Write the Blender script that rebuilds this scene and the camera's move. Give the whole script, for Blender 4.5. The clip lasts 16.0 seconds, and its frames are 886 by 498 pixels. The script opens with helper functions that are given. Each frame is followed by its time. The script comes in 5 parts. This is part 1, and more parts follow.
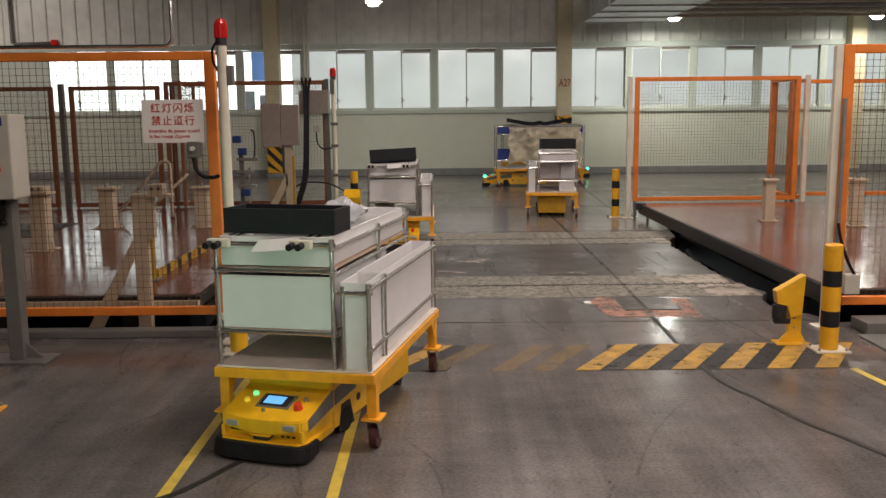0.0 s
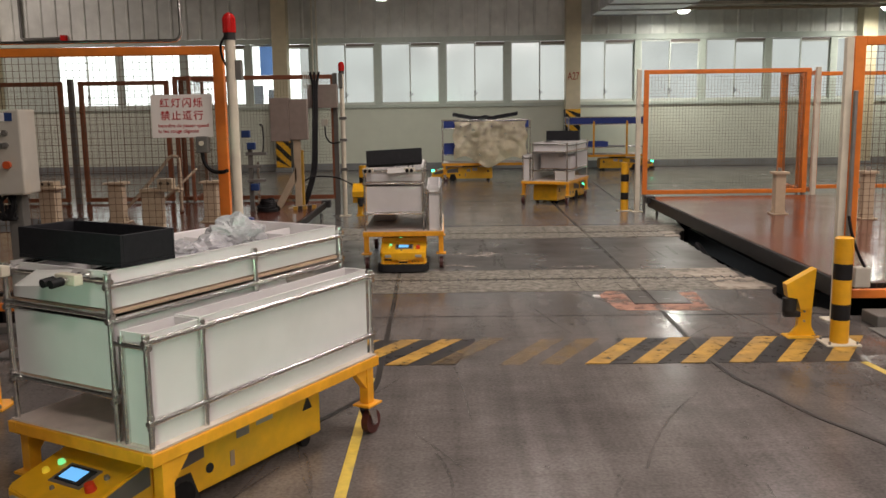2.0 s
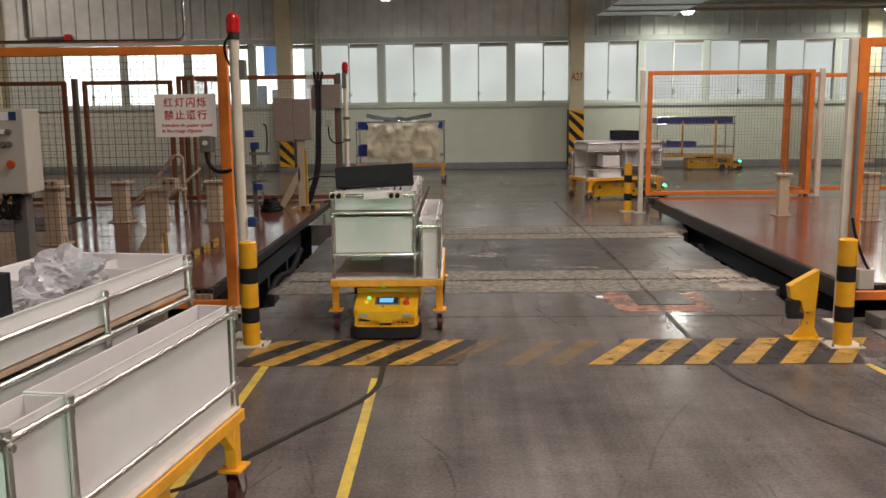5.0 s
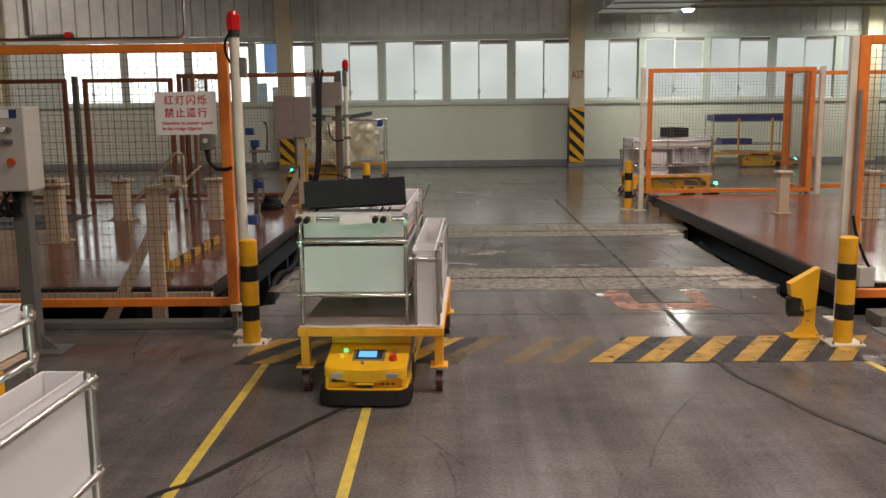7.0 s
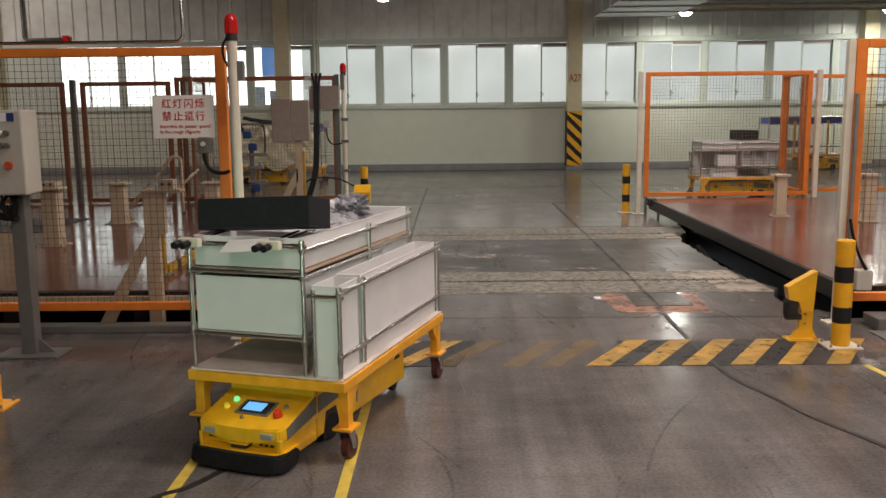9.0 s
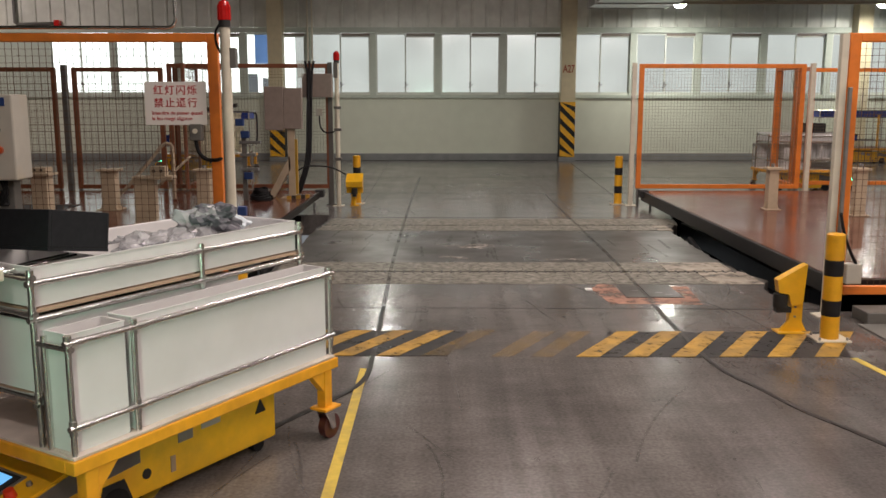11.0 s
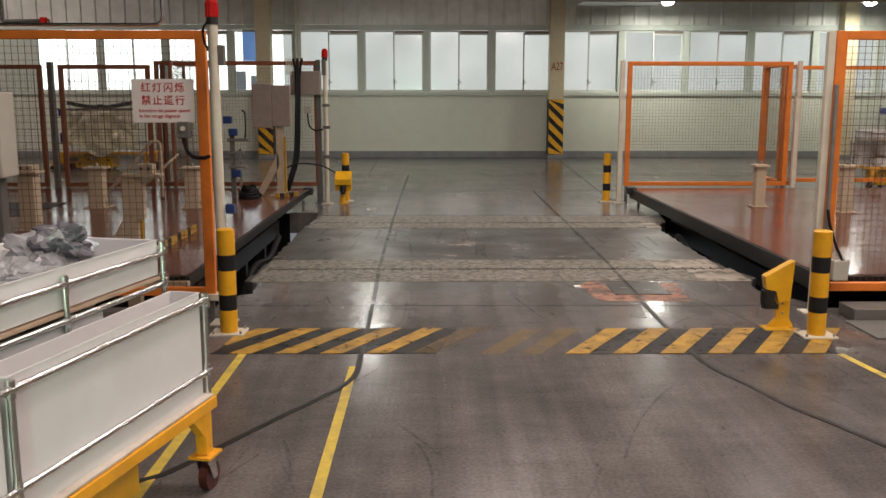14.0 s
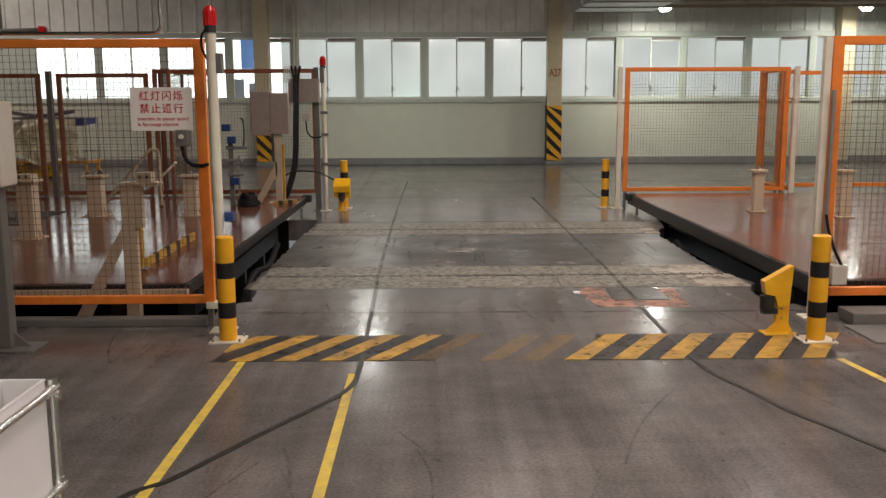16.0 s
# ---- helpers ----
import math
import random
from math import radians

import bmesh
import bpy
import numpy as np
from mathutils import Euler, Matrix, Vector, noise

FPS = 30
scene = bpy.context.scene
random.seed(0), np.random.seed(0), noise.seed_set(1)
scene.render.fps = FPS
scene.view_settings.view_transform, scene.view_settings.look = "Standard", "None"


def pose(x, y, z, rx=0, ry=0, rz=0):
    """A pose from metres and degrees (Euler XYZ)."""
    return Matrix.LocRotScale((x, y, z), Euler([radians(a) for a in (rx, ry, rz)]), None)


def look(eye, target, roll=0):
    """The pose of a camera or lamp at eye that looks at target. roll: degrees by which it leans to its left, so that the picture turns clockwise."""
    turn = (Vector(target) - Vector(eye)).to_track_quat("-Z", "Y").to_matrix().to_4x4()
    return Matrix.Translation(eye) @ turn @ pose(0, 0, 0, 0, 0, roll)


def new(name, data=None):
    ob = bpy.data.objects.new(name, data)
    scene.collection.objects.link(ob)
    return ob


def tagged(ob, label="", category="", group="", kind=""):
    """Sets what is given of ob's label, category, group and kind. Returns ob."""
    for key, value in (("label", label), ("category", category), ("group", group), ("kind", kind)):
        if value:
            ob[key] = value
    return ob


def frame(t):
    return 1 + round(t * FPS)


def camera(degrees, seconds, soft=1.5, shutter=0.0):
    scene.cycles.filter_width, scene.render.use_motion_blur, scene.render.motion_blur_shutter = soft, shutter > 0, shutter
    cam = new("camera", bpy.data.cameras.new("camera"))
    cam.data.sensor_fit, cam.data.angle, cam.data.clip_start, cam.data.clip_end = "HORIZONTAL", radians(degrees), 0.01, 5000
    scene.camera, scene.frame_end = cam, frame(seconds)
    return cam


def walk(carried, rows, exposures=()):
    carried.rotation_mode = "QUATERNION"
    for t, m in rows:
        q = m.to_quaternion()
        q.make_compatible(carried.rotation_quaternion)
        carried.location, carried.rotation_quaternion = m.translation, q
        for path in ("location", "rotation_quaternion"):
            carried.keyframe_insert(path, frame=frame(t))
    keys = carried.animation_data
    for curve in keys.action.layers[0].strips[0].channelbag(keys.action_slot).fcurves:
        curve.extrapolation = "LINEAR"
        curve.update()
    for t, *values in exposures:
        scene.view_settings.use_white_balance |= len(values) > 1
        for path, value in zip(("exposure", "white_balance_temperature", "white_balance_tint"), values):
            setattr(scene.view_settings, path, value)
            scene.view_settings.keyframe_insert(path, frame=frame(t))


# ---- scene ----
# the camera: hand held at eye height, turning a little; seconds, turn to the left, pitch, roll in degrees
cam = camera(53.20, 16.0)
EYE = 1.65
TURNS = [
    (0, -0.023, -8.558, -0.567),
    (0.5, 0.102, -8.526, -0.587),
    (1, 0.185, -8.602, -0.674),
    (1.5, 0.320, -8.769, -0.697),
    (2, 0.557, -8.944, -0.784),
    (2.5, 0.733, -9.084, -0.719),
    (3, 0.789, -9.071, -0.625),
    (3.5, 0.780, -8.963, -0.612),
    (4, 0.713, -8.846, -0.600),
    (6.5, 0.825, -9.062, -0.636),
    (7, 0.779, -9.065, -0.619),
    (7.5, 0.781, -9.010, -0.621),
    (8, 0.785, -8.975, -0.680),
    (8.5, 0.739, -8.901, -0.590),
    (9, 0.631, -8.847, -0.614),
    (11.5, -0.155, -9.780, 0.300),
    (12, -0.521, -9.999, 0.425),
    (12.5, -0.654, -10.041, 0.388),
    (13, -0.697, -10.016, 0.218),
    (13.5, -0.708, -9.909, 0.086),
    (14, -0.622, -9.669, 0.028),
    (14.5, -0.591, -9.521, -0.129),
    (15, -0.567, -9.503, -0.260),
    (15.5, -0.613, -9.413, -0.264),
    (16, -0.695, -9.239, -0.263),
]


def held(yaw, pitch, roll):
    return pose(0, 0, EYE, 90 + pitch, 0, yaw) @ pose(0, 0, 0, 0, 0, roll)


walk(cam, [(t, held(a, b, c)) for t, a, b, c in TURNS], [(0.0, 0.0), (16.0, 0.0)])

# ---- light ----
world = bpy.data.worlds.new("hall_world")
scene.world = world
world.use_nodes = True
bg = world.node_tree.nodes["Background"]
bg.inputs[0].default_value, bg.inputs[1].default_value = (0.75, 0.8, 0.85, 1), 0.25


def area_lamp(x, y, z, sx, sy, power, colour):
    data = bpy.data.lights.new("lamp_light", "AREA")
    data.shape, data.size, data.size_y, data.energy, data.color = "RECTANGLE", sx, sy, power, colour
    ob = new("lamp_light", data)
    ob.matrix_world = pose(x, y, z)
    return ob


LAMP_WHITE = (1.0, 0.85, 0.785)
LAMPS = [(-1.54, 21.0, 4.27), (6.05, 23.5, 4.12), (11.3, 23.5, 4.12)]
# lamps added out of view for general light; the last brightens the left wall
UNSEEN_BAYS = [(x, y, 6.3) for y in (-9.0, -2.0) for x in (-0.6, 4.8, 10.2)] + [(x, y, 6.3) for y in (4.0, 9.0, 13.6) for x in (1.2, 5.6, 10.2)] + [(-12.6, 20.6, 6.3)]
for x, y, z in UNSEEN_BAYS:
    area_lamp(x, y, z - 0.12, 1.3, 0.5, 168 if y < 5 else 250 if x < -5 else 112 if x > 5 else 150, LAMP_WHITE)
for x, y, z in LAMPS:
    area_lamp(x, y, z - 0.2, 0.40, 0.40, 75 if x < 0 else 95, (1.0, 0.97, 0.88))


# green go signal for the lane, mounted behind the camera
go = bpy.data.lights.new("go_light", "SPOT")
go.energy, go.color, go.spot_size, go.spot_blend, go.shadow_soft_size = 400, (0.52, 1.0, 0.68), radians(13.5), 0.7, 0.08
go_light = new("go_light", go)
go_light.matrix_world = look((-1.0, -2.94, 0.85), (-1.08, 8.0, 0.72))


# ---- materials ----
def mat(name, base, rough=0.5, metal=0.0, grain=0.0, scale=20.0, stain=None, stain_amount=0.0, stain_scale=2.0,
        bump=0.0, spec=0.5, emit=None, emit_strength=0.0, coat=0.0, rough_var=0.0, spread=0.0):
    m = bpy.data.materials.new(name)
    m.use_nodes = True
    nt = m.node_tree
    b = nt.nodes["Principled BSDF"]
    b.inputs["Base Color"].default_value = (*base, 1)
    b.inputs["Roughness"].default_value = rough
    b.inputs["Metallic"].default_value = metal
    b.inputs["Coat Weight"].default_value = coat
    b.inputs["Specular IOR Level"].default_value = spec
    if emit:
        b.inputs["Emission Color"].default_value = (*emit, 1)
        b.inputs["Emission Strength"].default_value = emit_strength
    if not (grain or stain or bump or rough_var):
        return m
    co = nt.nodes.new("ShaderNodeTexCoord")
    link = nt.links.new

    def tex(sc, detail=5.0):
        n = nt.nodes.new("ShaderNodeTexNoise")
        n.inputs["Scale"].default_value, n.inputs["Detail"].default_value = sc, detail
        link(co.outputs["Object"], n.inputs["Vector"])
        return n

    fine = tex(scale)
    ramp = nt.nodes.new("ShaderNodeMapRange")
    ramp.inputs[1].default_value, ramp.inputs[2].default_value = 0.3, 0.7
    ramp.inputs[3].default_value, ramp.inputs[4].default_value = 1 - grain, 1 + grain
    link(fine.outputs[0], ramp.inputs[0])
    mul = nt.nodes.new("ShaderNodeMix")
    mul.data_type, mul.blend_type = "RGBA", "MULTIPLY"
    mul.inputs[0].default_value = 1.0
    mul.inputs[6].default_value = (*base, 1)
    comb = nt.nodes.new("ShaderNodeCombineColor")
    for i in range(3):
        link(ramp.outputs[0], comb.inputs[i])
    link(comb.outputs[0], mul.inputs[7])
    last = mul.outputs[2]
    if stain:
        big = tex(stain_scale, 8.0)
        r2 = nt.nodes.new("ShaderNodeMapRange")
        r2.inputs[1].default_value, r2.inputs[2].default_value = 0.5 - spread, 0.72
        r2.inputs[3].default_value, r2.inputs[4].default_value = 0.0, stain_amount
        link(big.outputs[0], r2.inputs[0])
        mx = nt.nodes.new("ShaderNodeMix")
        mx.data_type = "RGBA"
        link(r2.outputs[0], mx.inputs[0])
        link(last, mx.inputs[6])
        mx.inputs[7].default_value = (*stain, 1)
        last = mx.outputs[2]
    link(last, b.inputs["Base Color"])
    if rough_var:
        rr = nt.nodes.new("ShaderNodeMapRange")
        rr.inputs[1].default_value, rr.inputs[2].default_value = 0.3, 0.7
        rr.inputs[3].default_value, rr.inputs[4].default_value = rough - rough_var, rough + rough_var
        link(tex(scale * 0.23, 6.0).outputs[0], rr.inputs[0])
        link(rr.outputs[0], b.inputs["Roughness"])
    if bump:
        bp = nt.nodes.new("ShaderNodeBump")
        bp.inputs["Strength"].default_value, bp.inputs["Distance"].default_value = bump, 0.004
        link(fine.outputs[0], bp.inputs["Height"])
        link(bp.outputs[0], b.inputs["Normal"])
    return m


M = {
    "asphalt": mat("dark_slab", (0.066, 0.061, 0.056), 0.34, spec=0.22, grain=0.18, scale=7, stain=(0.17, 0.16, 0.15), stain_amount=0.5,
                   stain_scale=1.2, bump=0.1, rough_var=0.1),
    "pit": mat("pit_black", (0.006, 0.006, 0.006), 0.9, spec=0.1, grain=0.3, scale=8),
    "wall": mat("painted_wall", (0.64, 0.665, 0.555), 0.55, grain=0.03, scale=3, stain=(0.53, 0.52, 0.43), stain_amount=0.5,
                stain_scale=0.35, bump=0.03),
    "plinth": mat("grey_skirting", (0.22, 0.23, 0.23), 0.5, grain=0.12, scale=5),
    "cladding": mat("metal_cladding", (0.72, 0.73, 0.67), 0.42, metal=0.05, grain=0.08, scale=4, stain=(0.40, 0.40, 0.36),
                    stain_amount=0.6, stain_scale=0.7),
    "sash": mat("off_white_sash", (0.66, 0.69, 0.63), 0.45, grain=0.05, scale=12),
    "green_frame": mat("pale_green_frame", (0.52, 0.57, 0.50), 0.45, grain=0.05, scale=12),
    "column": mat("cream_column", (0.62, 0.54, 0.36), 0.5, grain=0.06, scale=8, stain=(0.4, 0.34, 0.22), stain_amount=0.4, stain_scale=2),
    "beige": mat("beige_paint", (0.46, 0.37, 0.26), 0.5, grain=0.08, scale=14, stain=(0.35, 0.27, 0.18), stain_amount=0.5, stain_scale=5),
    "pole": mat("cream_pole_paint", (0.66, 0.62, 0.5), 0.45, grain=0.05, scale=10, stain=(0.4, 0.36, 0.28), stain_amount=0.4, stain_scale=6),
    "orange": mat("orange_paint", (0.72, 0.20, 0.025), 0.42, grain=0.10, scale=10, stain=(0.35, 0.10, 0.02), stain_amount=0.5, stain_scale=3),
    "rust": mat("rust_red_paint", (0.24, 0.08, 0.035), 0.5, grain=0.15, scale=10, stain=(0.16, 0.06, 0.03), stain_amount=0.5, stain_scale=3),
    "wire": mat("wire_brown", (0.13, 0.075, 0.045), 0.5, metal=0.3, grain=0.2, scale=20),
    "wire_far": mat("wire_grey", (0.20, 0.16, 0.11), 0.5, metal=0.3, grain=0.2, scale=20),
    "yellow": mat("safety_yellow", (0.80, 0.41, 0.015), 0.38, grain=0.08, scale=12, stain=(0.4, 0.2, 0.02), stain_amount=0.5, stain_scale=4, coat=0.1),
    "agv_yellow": mat("agv_yellow", (0.86, 0.475, 0.015), 0.32, grain=0.06, scale=15, stain=(0.4, 0.25, 0.03), stain_amount=0.4, stain_scale=5, coat=0.2),
    "cart_yellow": mat("trolley_yellow", (0.84, 0.39, 0.02), 0.38, grain=0.10, scale=15, stain=(0.4, 0.19, 0.02), stain_amount=0.5, stain_scale=4),
    "line": mat("line_yellow", (0.64, 0.48, 0.07), 0.5, grain=0.15, scale=18, stain=(0.25, 0.2, 0.1), stain_amount=0.7, stain_scale=5),
    "haz_black": mat("hazard_black", (0.016, 0.016, 0.017), 0.55, spec=0.25, grain=0.3, scale=8, stain=(0.06, 0.055, 0.05), stain_amount=0.6, stain_scale=2.4),
    "black": mat("matt_black", (0.018, 0.018, 0.018), 0.6, grain=0.2, scale=30),
    "rubber": mat("black_rubber", (0.012, 0.012, 0.013), 0.6, spec=0.2, grain=0.25, scale=25, bump=0.1),
    "foam": mat("black_corrugated_plastic", (0.016, 0.017, 0.02), 0.62, spec=0.2, grain=0.15, scale=40, bump=0.15),
    "white": mat("white_plastic_sheet", (0.71, 0.705, 0.70), 0.35, grain=0.025, scale=9, stain=(0.62, 0.60, 0.58), stain_amount=0.3, stain_scale=3),
    "deck": mat("grey_white_board", (0.68, 0.60, 0.53), 0.6, grain=0.08, scale=14, stain=(0.35, 0.28, 0.22), stain_amount=0.5, stain_scale=3),
    "plywood": mat("plywood", (0.42, 0.30, 0.21), 0.6, grain=0.12, scale=18, stain=(0.25, 0.16, 0.1), stain_amount=0.4, stain_scale=6),
    "chrome": mat("steel_tube", (0.72, 0.71, 0.69), 0.24, metal=1.0, grain=0.10, scale=25),
    "steel": mat("grey_steel", (0.30, 0.30, 0.29), 0.4, metal=0.7, grain=0.12, scale=15),
    "grey_paint": mat("grey_paint", (0.13, 0.127, 0.115), 0.5, grain=0.08, scale=12, stain=(0.14, 0.12, 0.10), stain_amount=0.5, stain_scale=3),
    "cabinet": mat("control_box_grey", (0.46, 0.44, 0.38), 0.45, grain=0.04, scale=12, stain=(0.5, 0.36, 0.2), stain_amount=0.25, stain_scale=5),
    "panel_brown": mat("brown_grey_panel", (0.27, 0.22, 0.19), 0.5, grain=0.08, scale=12),
    "wheel_red": mat("dark_red_wheel", (0.075, 0.020, 0.017), 0.4, grain=0.15, scale=30),
    "blue": mat("blue_plastic", (0.02, 0.055, 0.33), 0.4, grain=0.08, scale=20),
    "cream": mat("cream_moulded_trim", (0.90, 0.84, 0.68), 0.7, grain=0.06, scale=18, stain=(0.72, 0.64, 0.48), stain_amount=0.3, stain_scale=5),
    "platform": mat("red_oxide_floor", (0.110, 0.037, 0.024), 0.16, grain=0.10, scale=5, stain=(0.24, 0.12, 0.09), stain_amount=0.45,
                    stain_scale=1.6, rough_var=0.06, spread=0.08, spec=0.15),
    "dark_edge": mat("dark_steel_edge", (0.020, 0.018, 0.017), 0.45, metal=0.2, spec=0.3, grain=0.2, scale=9),
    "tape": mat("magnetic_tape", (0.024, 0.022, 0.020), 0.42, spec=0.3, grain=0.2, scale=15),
    "sign": mat("white_sign", (0.80, 0.77, 0.72), 0.5, grain=0.02, scale=6),
    "column_ink": mat("column_ink", (0.30, 0.045, 0.02), 0.5),
    "red_ink": mat("red_lettering", (0.50, 0.025, 0.03), 0.5),
    "beacon": mat("red_beacon_lens", (0.45, 0.012, 0.012), 0.15, emit=(1.0, 0.03, 0.02), emit_strength=0.04),
    "green_gleam": mat("added_green_gleam", (0.05, 0.6, 0.3), 0.3, emit=(0.12, 1.0, 0.45), emit_strength=1.2),
    "green_led": mat("green_led", (0.05, 0.6, 0.3), 0.3, emit=(0.05, 1.0, 0.45), emit_strength=6.0),
    "green_button": mat("green_button", (0.10, 0.6, 0.25), 0.3, emit=(0.25, 1.0, 0.35), emit_strength=0.8),
    "worn_emblem": mat("worn_emblem", (0.62, 0.42, 0.16), 0.5, grain=0.2, scale=60),
    "amber": mat("amber_button", (0.8, 0.6, 0.05), 0.3, emit=(1.0, 0.75, 0.05), emit_strength=0.25),
    "screen": mat("lit_screen", (0.05, 0.2, 0.4), 0.2, emit=(0.18, 0.52, 0.95), emit_strength=0.95),
    "red_button": mat("red_button", (0.6, 0.04, 0.015), 0.35),
    "orange_button": mat("orange_button", (0.5, 0.08, 0.02), 0.35),
    "lamp_glow": mat("lamp_glow", (0.9, 0.9, 0.9), 0.4, emit=(0.95, 1.0, 0.9), emit_strength=18.0),
    "paper": mat("white_paper", (0.8, 0.8, 0.78), 0.7),
    "bag": mat("clear_plastic_bag", (0.78, 0.80, 0.82), 0.25, grain=0.1, scale=30, bump=0.6),
    "bag_blue": mat("pale_blue_film", (0.62, 0.70, 0.76), 0.3, grain=0.06, scale=12, bump=0.4),
    "parts_dark": mat("dark_small_parts", (0.13, 0.13, 0.15), 0.5, grain=0.3, scale=30),
    "ceiling": mat("dark_ceiling", (0.26, 0.26, 0.24), 0.7, grain=0.15, scale=3),
    "duct": mat("galvanised_duct", (0.50, 0.50, 0.48), 0.4, metal=0.4, grain=0.12, scale=4),
    "silver_label": mat("silver_label", (0.45, 0.45, 0.44), 0.4, metal=0.5),
    "blue_bit": mat("blue_motor", (0.02, 0.05, 0.17), 0.4),
    "mustard": mat("mustard_paint", (0.42, 0.25, 0.03), 0.5, grain=0.12, scale=12, stain=(0.2, 0.12, 0.03), stain_amount=0.5, stain_scale=4),
}


def sky_backdrop(name, colour, strength, scale):
    m = bpy.data.materials.new(name)
    m.use_nodes = True
    nt = m.node_tree
    nt.nodes.remove(nt.nodes["Principled BSDF"])
    e = nt.nodes.new("ShaderNodeEmission")
    co, nz, r = nt.nodes.new("ShaderNodeTexCoord"), nt.nodes.new("ShaderNodeTexNoise"), nt.nodes.new("ShaderNodeMapRange")
    nz.inputs["Scale"].default_value = scale
    nt.links.new(co.outputs["Object"], nz.inputs["Vector"])
    r.inputs[1].default_value, r.inputs[2].default_value = 0.3, 0.7
    r.inputs[3].default_value, r.inputs[4].default_value = strength * 0.82, strength * 1.12
    nt.links.new(nz.outputs[0], r.inputs[0])
    nt.links.new(r.outputs[0], e.inputs[1])
    e.inputs[0].default_value = (*colour, 1)
    nt.links.new(e.outputs[0], nt.nodes["Material Output"].inputs[0])
    return m


def floor_material():
    """Sealed concrete: cloudy stains, scuff streaks along the lanes, specks and uneven gloss."""
    m = bpy.data.materials.new("floor_concrete")
    m.use_nodes = True
    nt, link = m.node_tree, m.node_tree.links.new
    p = nt.nodes["Principled BSDF"]
    co = nt.nodes.new("ShaderNodeTexCoord")

    def layer(scale, stretch, detail, lo, hi, out0, out1):
        mp = nt.nodes.new("ShaderNodeMapping")
        mp.inputs["Scale"].default_value = stretch
        link(co.outputs["Object"], mp.inputs[0])
        n = nt.nodes.new("ShaderNodeTexNoise")
        n.inputs["Scale"].default_value, n.inputs["Detail"].default_value = scale, detail
        link(mp.outputs[0], n.inputs["Vector"])
        r = nt.nodes.new("ShaderNodeMapRange")
        for k, v in enumerate((lo, hi, out0, out1)):
            r.inputs[k + 1].default_value = v
        link(n.outputs[0], r.inputs[0])
        return r.outputs[0]

    def times(a, c):
        n = nt.nodes.new("ShaderNodeMath")
        n.operation = "MULTIPLY"
        link(a, n.inputs[0])
        link(c, n.inputs[1])
        return n.outputs[0]

    cloud = layer(0.6, (1, 1, 1), 4, 0.35, 0.68, 1.12, 0.62)
    patch = layer(2.7, (1, 1, 1), 4, 0.30, 0.72, 1.08, 0.80)
    streak = layer(1.0, (7.0, 0.35, 1), 5, 0.35, 0.68, 1.10, 0.80)
    grain = layer(55.0, (1, 1, 1), 5, 0.3, 0.7, 0.78, 1.22)
    speck = layer(24.0, (1, 1, 1), 2, 0.72, 0.79, 1.0, 0.62)
    scuff = layer(5.0, (0.7, 3.0, 1), 3, 0.35, 0.75, 0.94, 1.08)
    v = times(times(times(cloud, patch), times(streak, grain)), times(speck, scuff))
    mix = nt.nodes.new("ShaderNodeVectorMath")
    mix.operation = "SCALE"
    mix.inputs[0].default_value = (0.152, 0.139, 0.130)
    link(v, mix.inputs["Scale"])
    link(mix.outputs[0], p.inputs["Base Color"])
    link(times(layer(1.4, (1, 1, 1), 3, 0.3, 0.7, 0.17, 0.26), layer(1.2, (5.0, 0.4, 1), 3, 0.3, 0.7, 0.85, 1.15)), p.inputs["Roughness"])
    p.inputs["Coat Weight"].default_value, p.inputs["Coat Roughness"].default_value = 0.10, 0.08
    p.inputs["Specular IOR Level"].default_value = 0.28
    bp = nt.nodes.new("ShaderNodeBump")
    bp.inputs["Strength"].default_value, bp.inputs["Distance"].default_value = 0.018, 0.002
    link(layer(22.0, (1, 1, 1), 4, 0.2, 0.8, 0.0, 1.0), bp.inputs["Height"])
    link(bp.outputs[0], p.inputs["Normal"])
    return m


def worn_coat(name, base, stain, bare, scale, rough=0.5, soft=0.05, cover=1.0):
    """A thin layer worn through in ragged spots, so that what lies below shows."""
    m = mat(name, base, rough, grain=0.25, scale=9, stain=stain, stain_amount=0.7, stain_scale=3.0, spec=0.3, spread=0.05)
    nt = m.node_tree
    out, p = nt.nodes["Material Output"], nt.nodes["Principled BSDF"]
    co, n, r = nt.nodes.new("ShaderNodeTexCoord"), nt.nodes.new("ShaderNodeTexNoise"), nt.nodes.new("ShaderNodeMapRange")
    n.inputs["Scale"].default_value, n.inputs["Detail"].default_value, n.inputs["Roughness"].default_value = scale, 9.0, 0.65
    nt.links.new(co.outputs["Object"], n.inputs["Vector"])
    r.inputs[1].default_value, r.inputs[2].default_value = bare - soft, bare + soft
    r.inputs[4].default_value = cover
    nt.links.new(n.outputs[0], r.inputs[0])
    tr, mx = nt.nodes.new("ShaderNodeBsdfTransparent"), nt.nodes.new("ShaderNodeMixShader")
    nt.links.new(r.outputs[0], mx.inputs[0])
    nt.links.new(tr.outputs[0], mx.inputs[1])
    nt.links.new(p.outputs[0], mx.inputs[2])
    nt.links.new(mx.outputs[0], out.inputs[0])
    return m


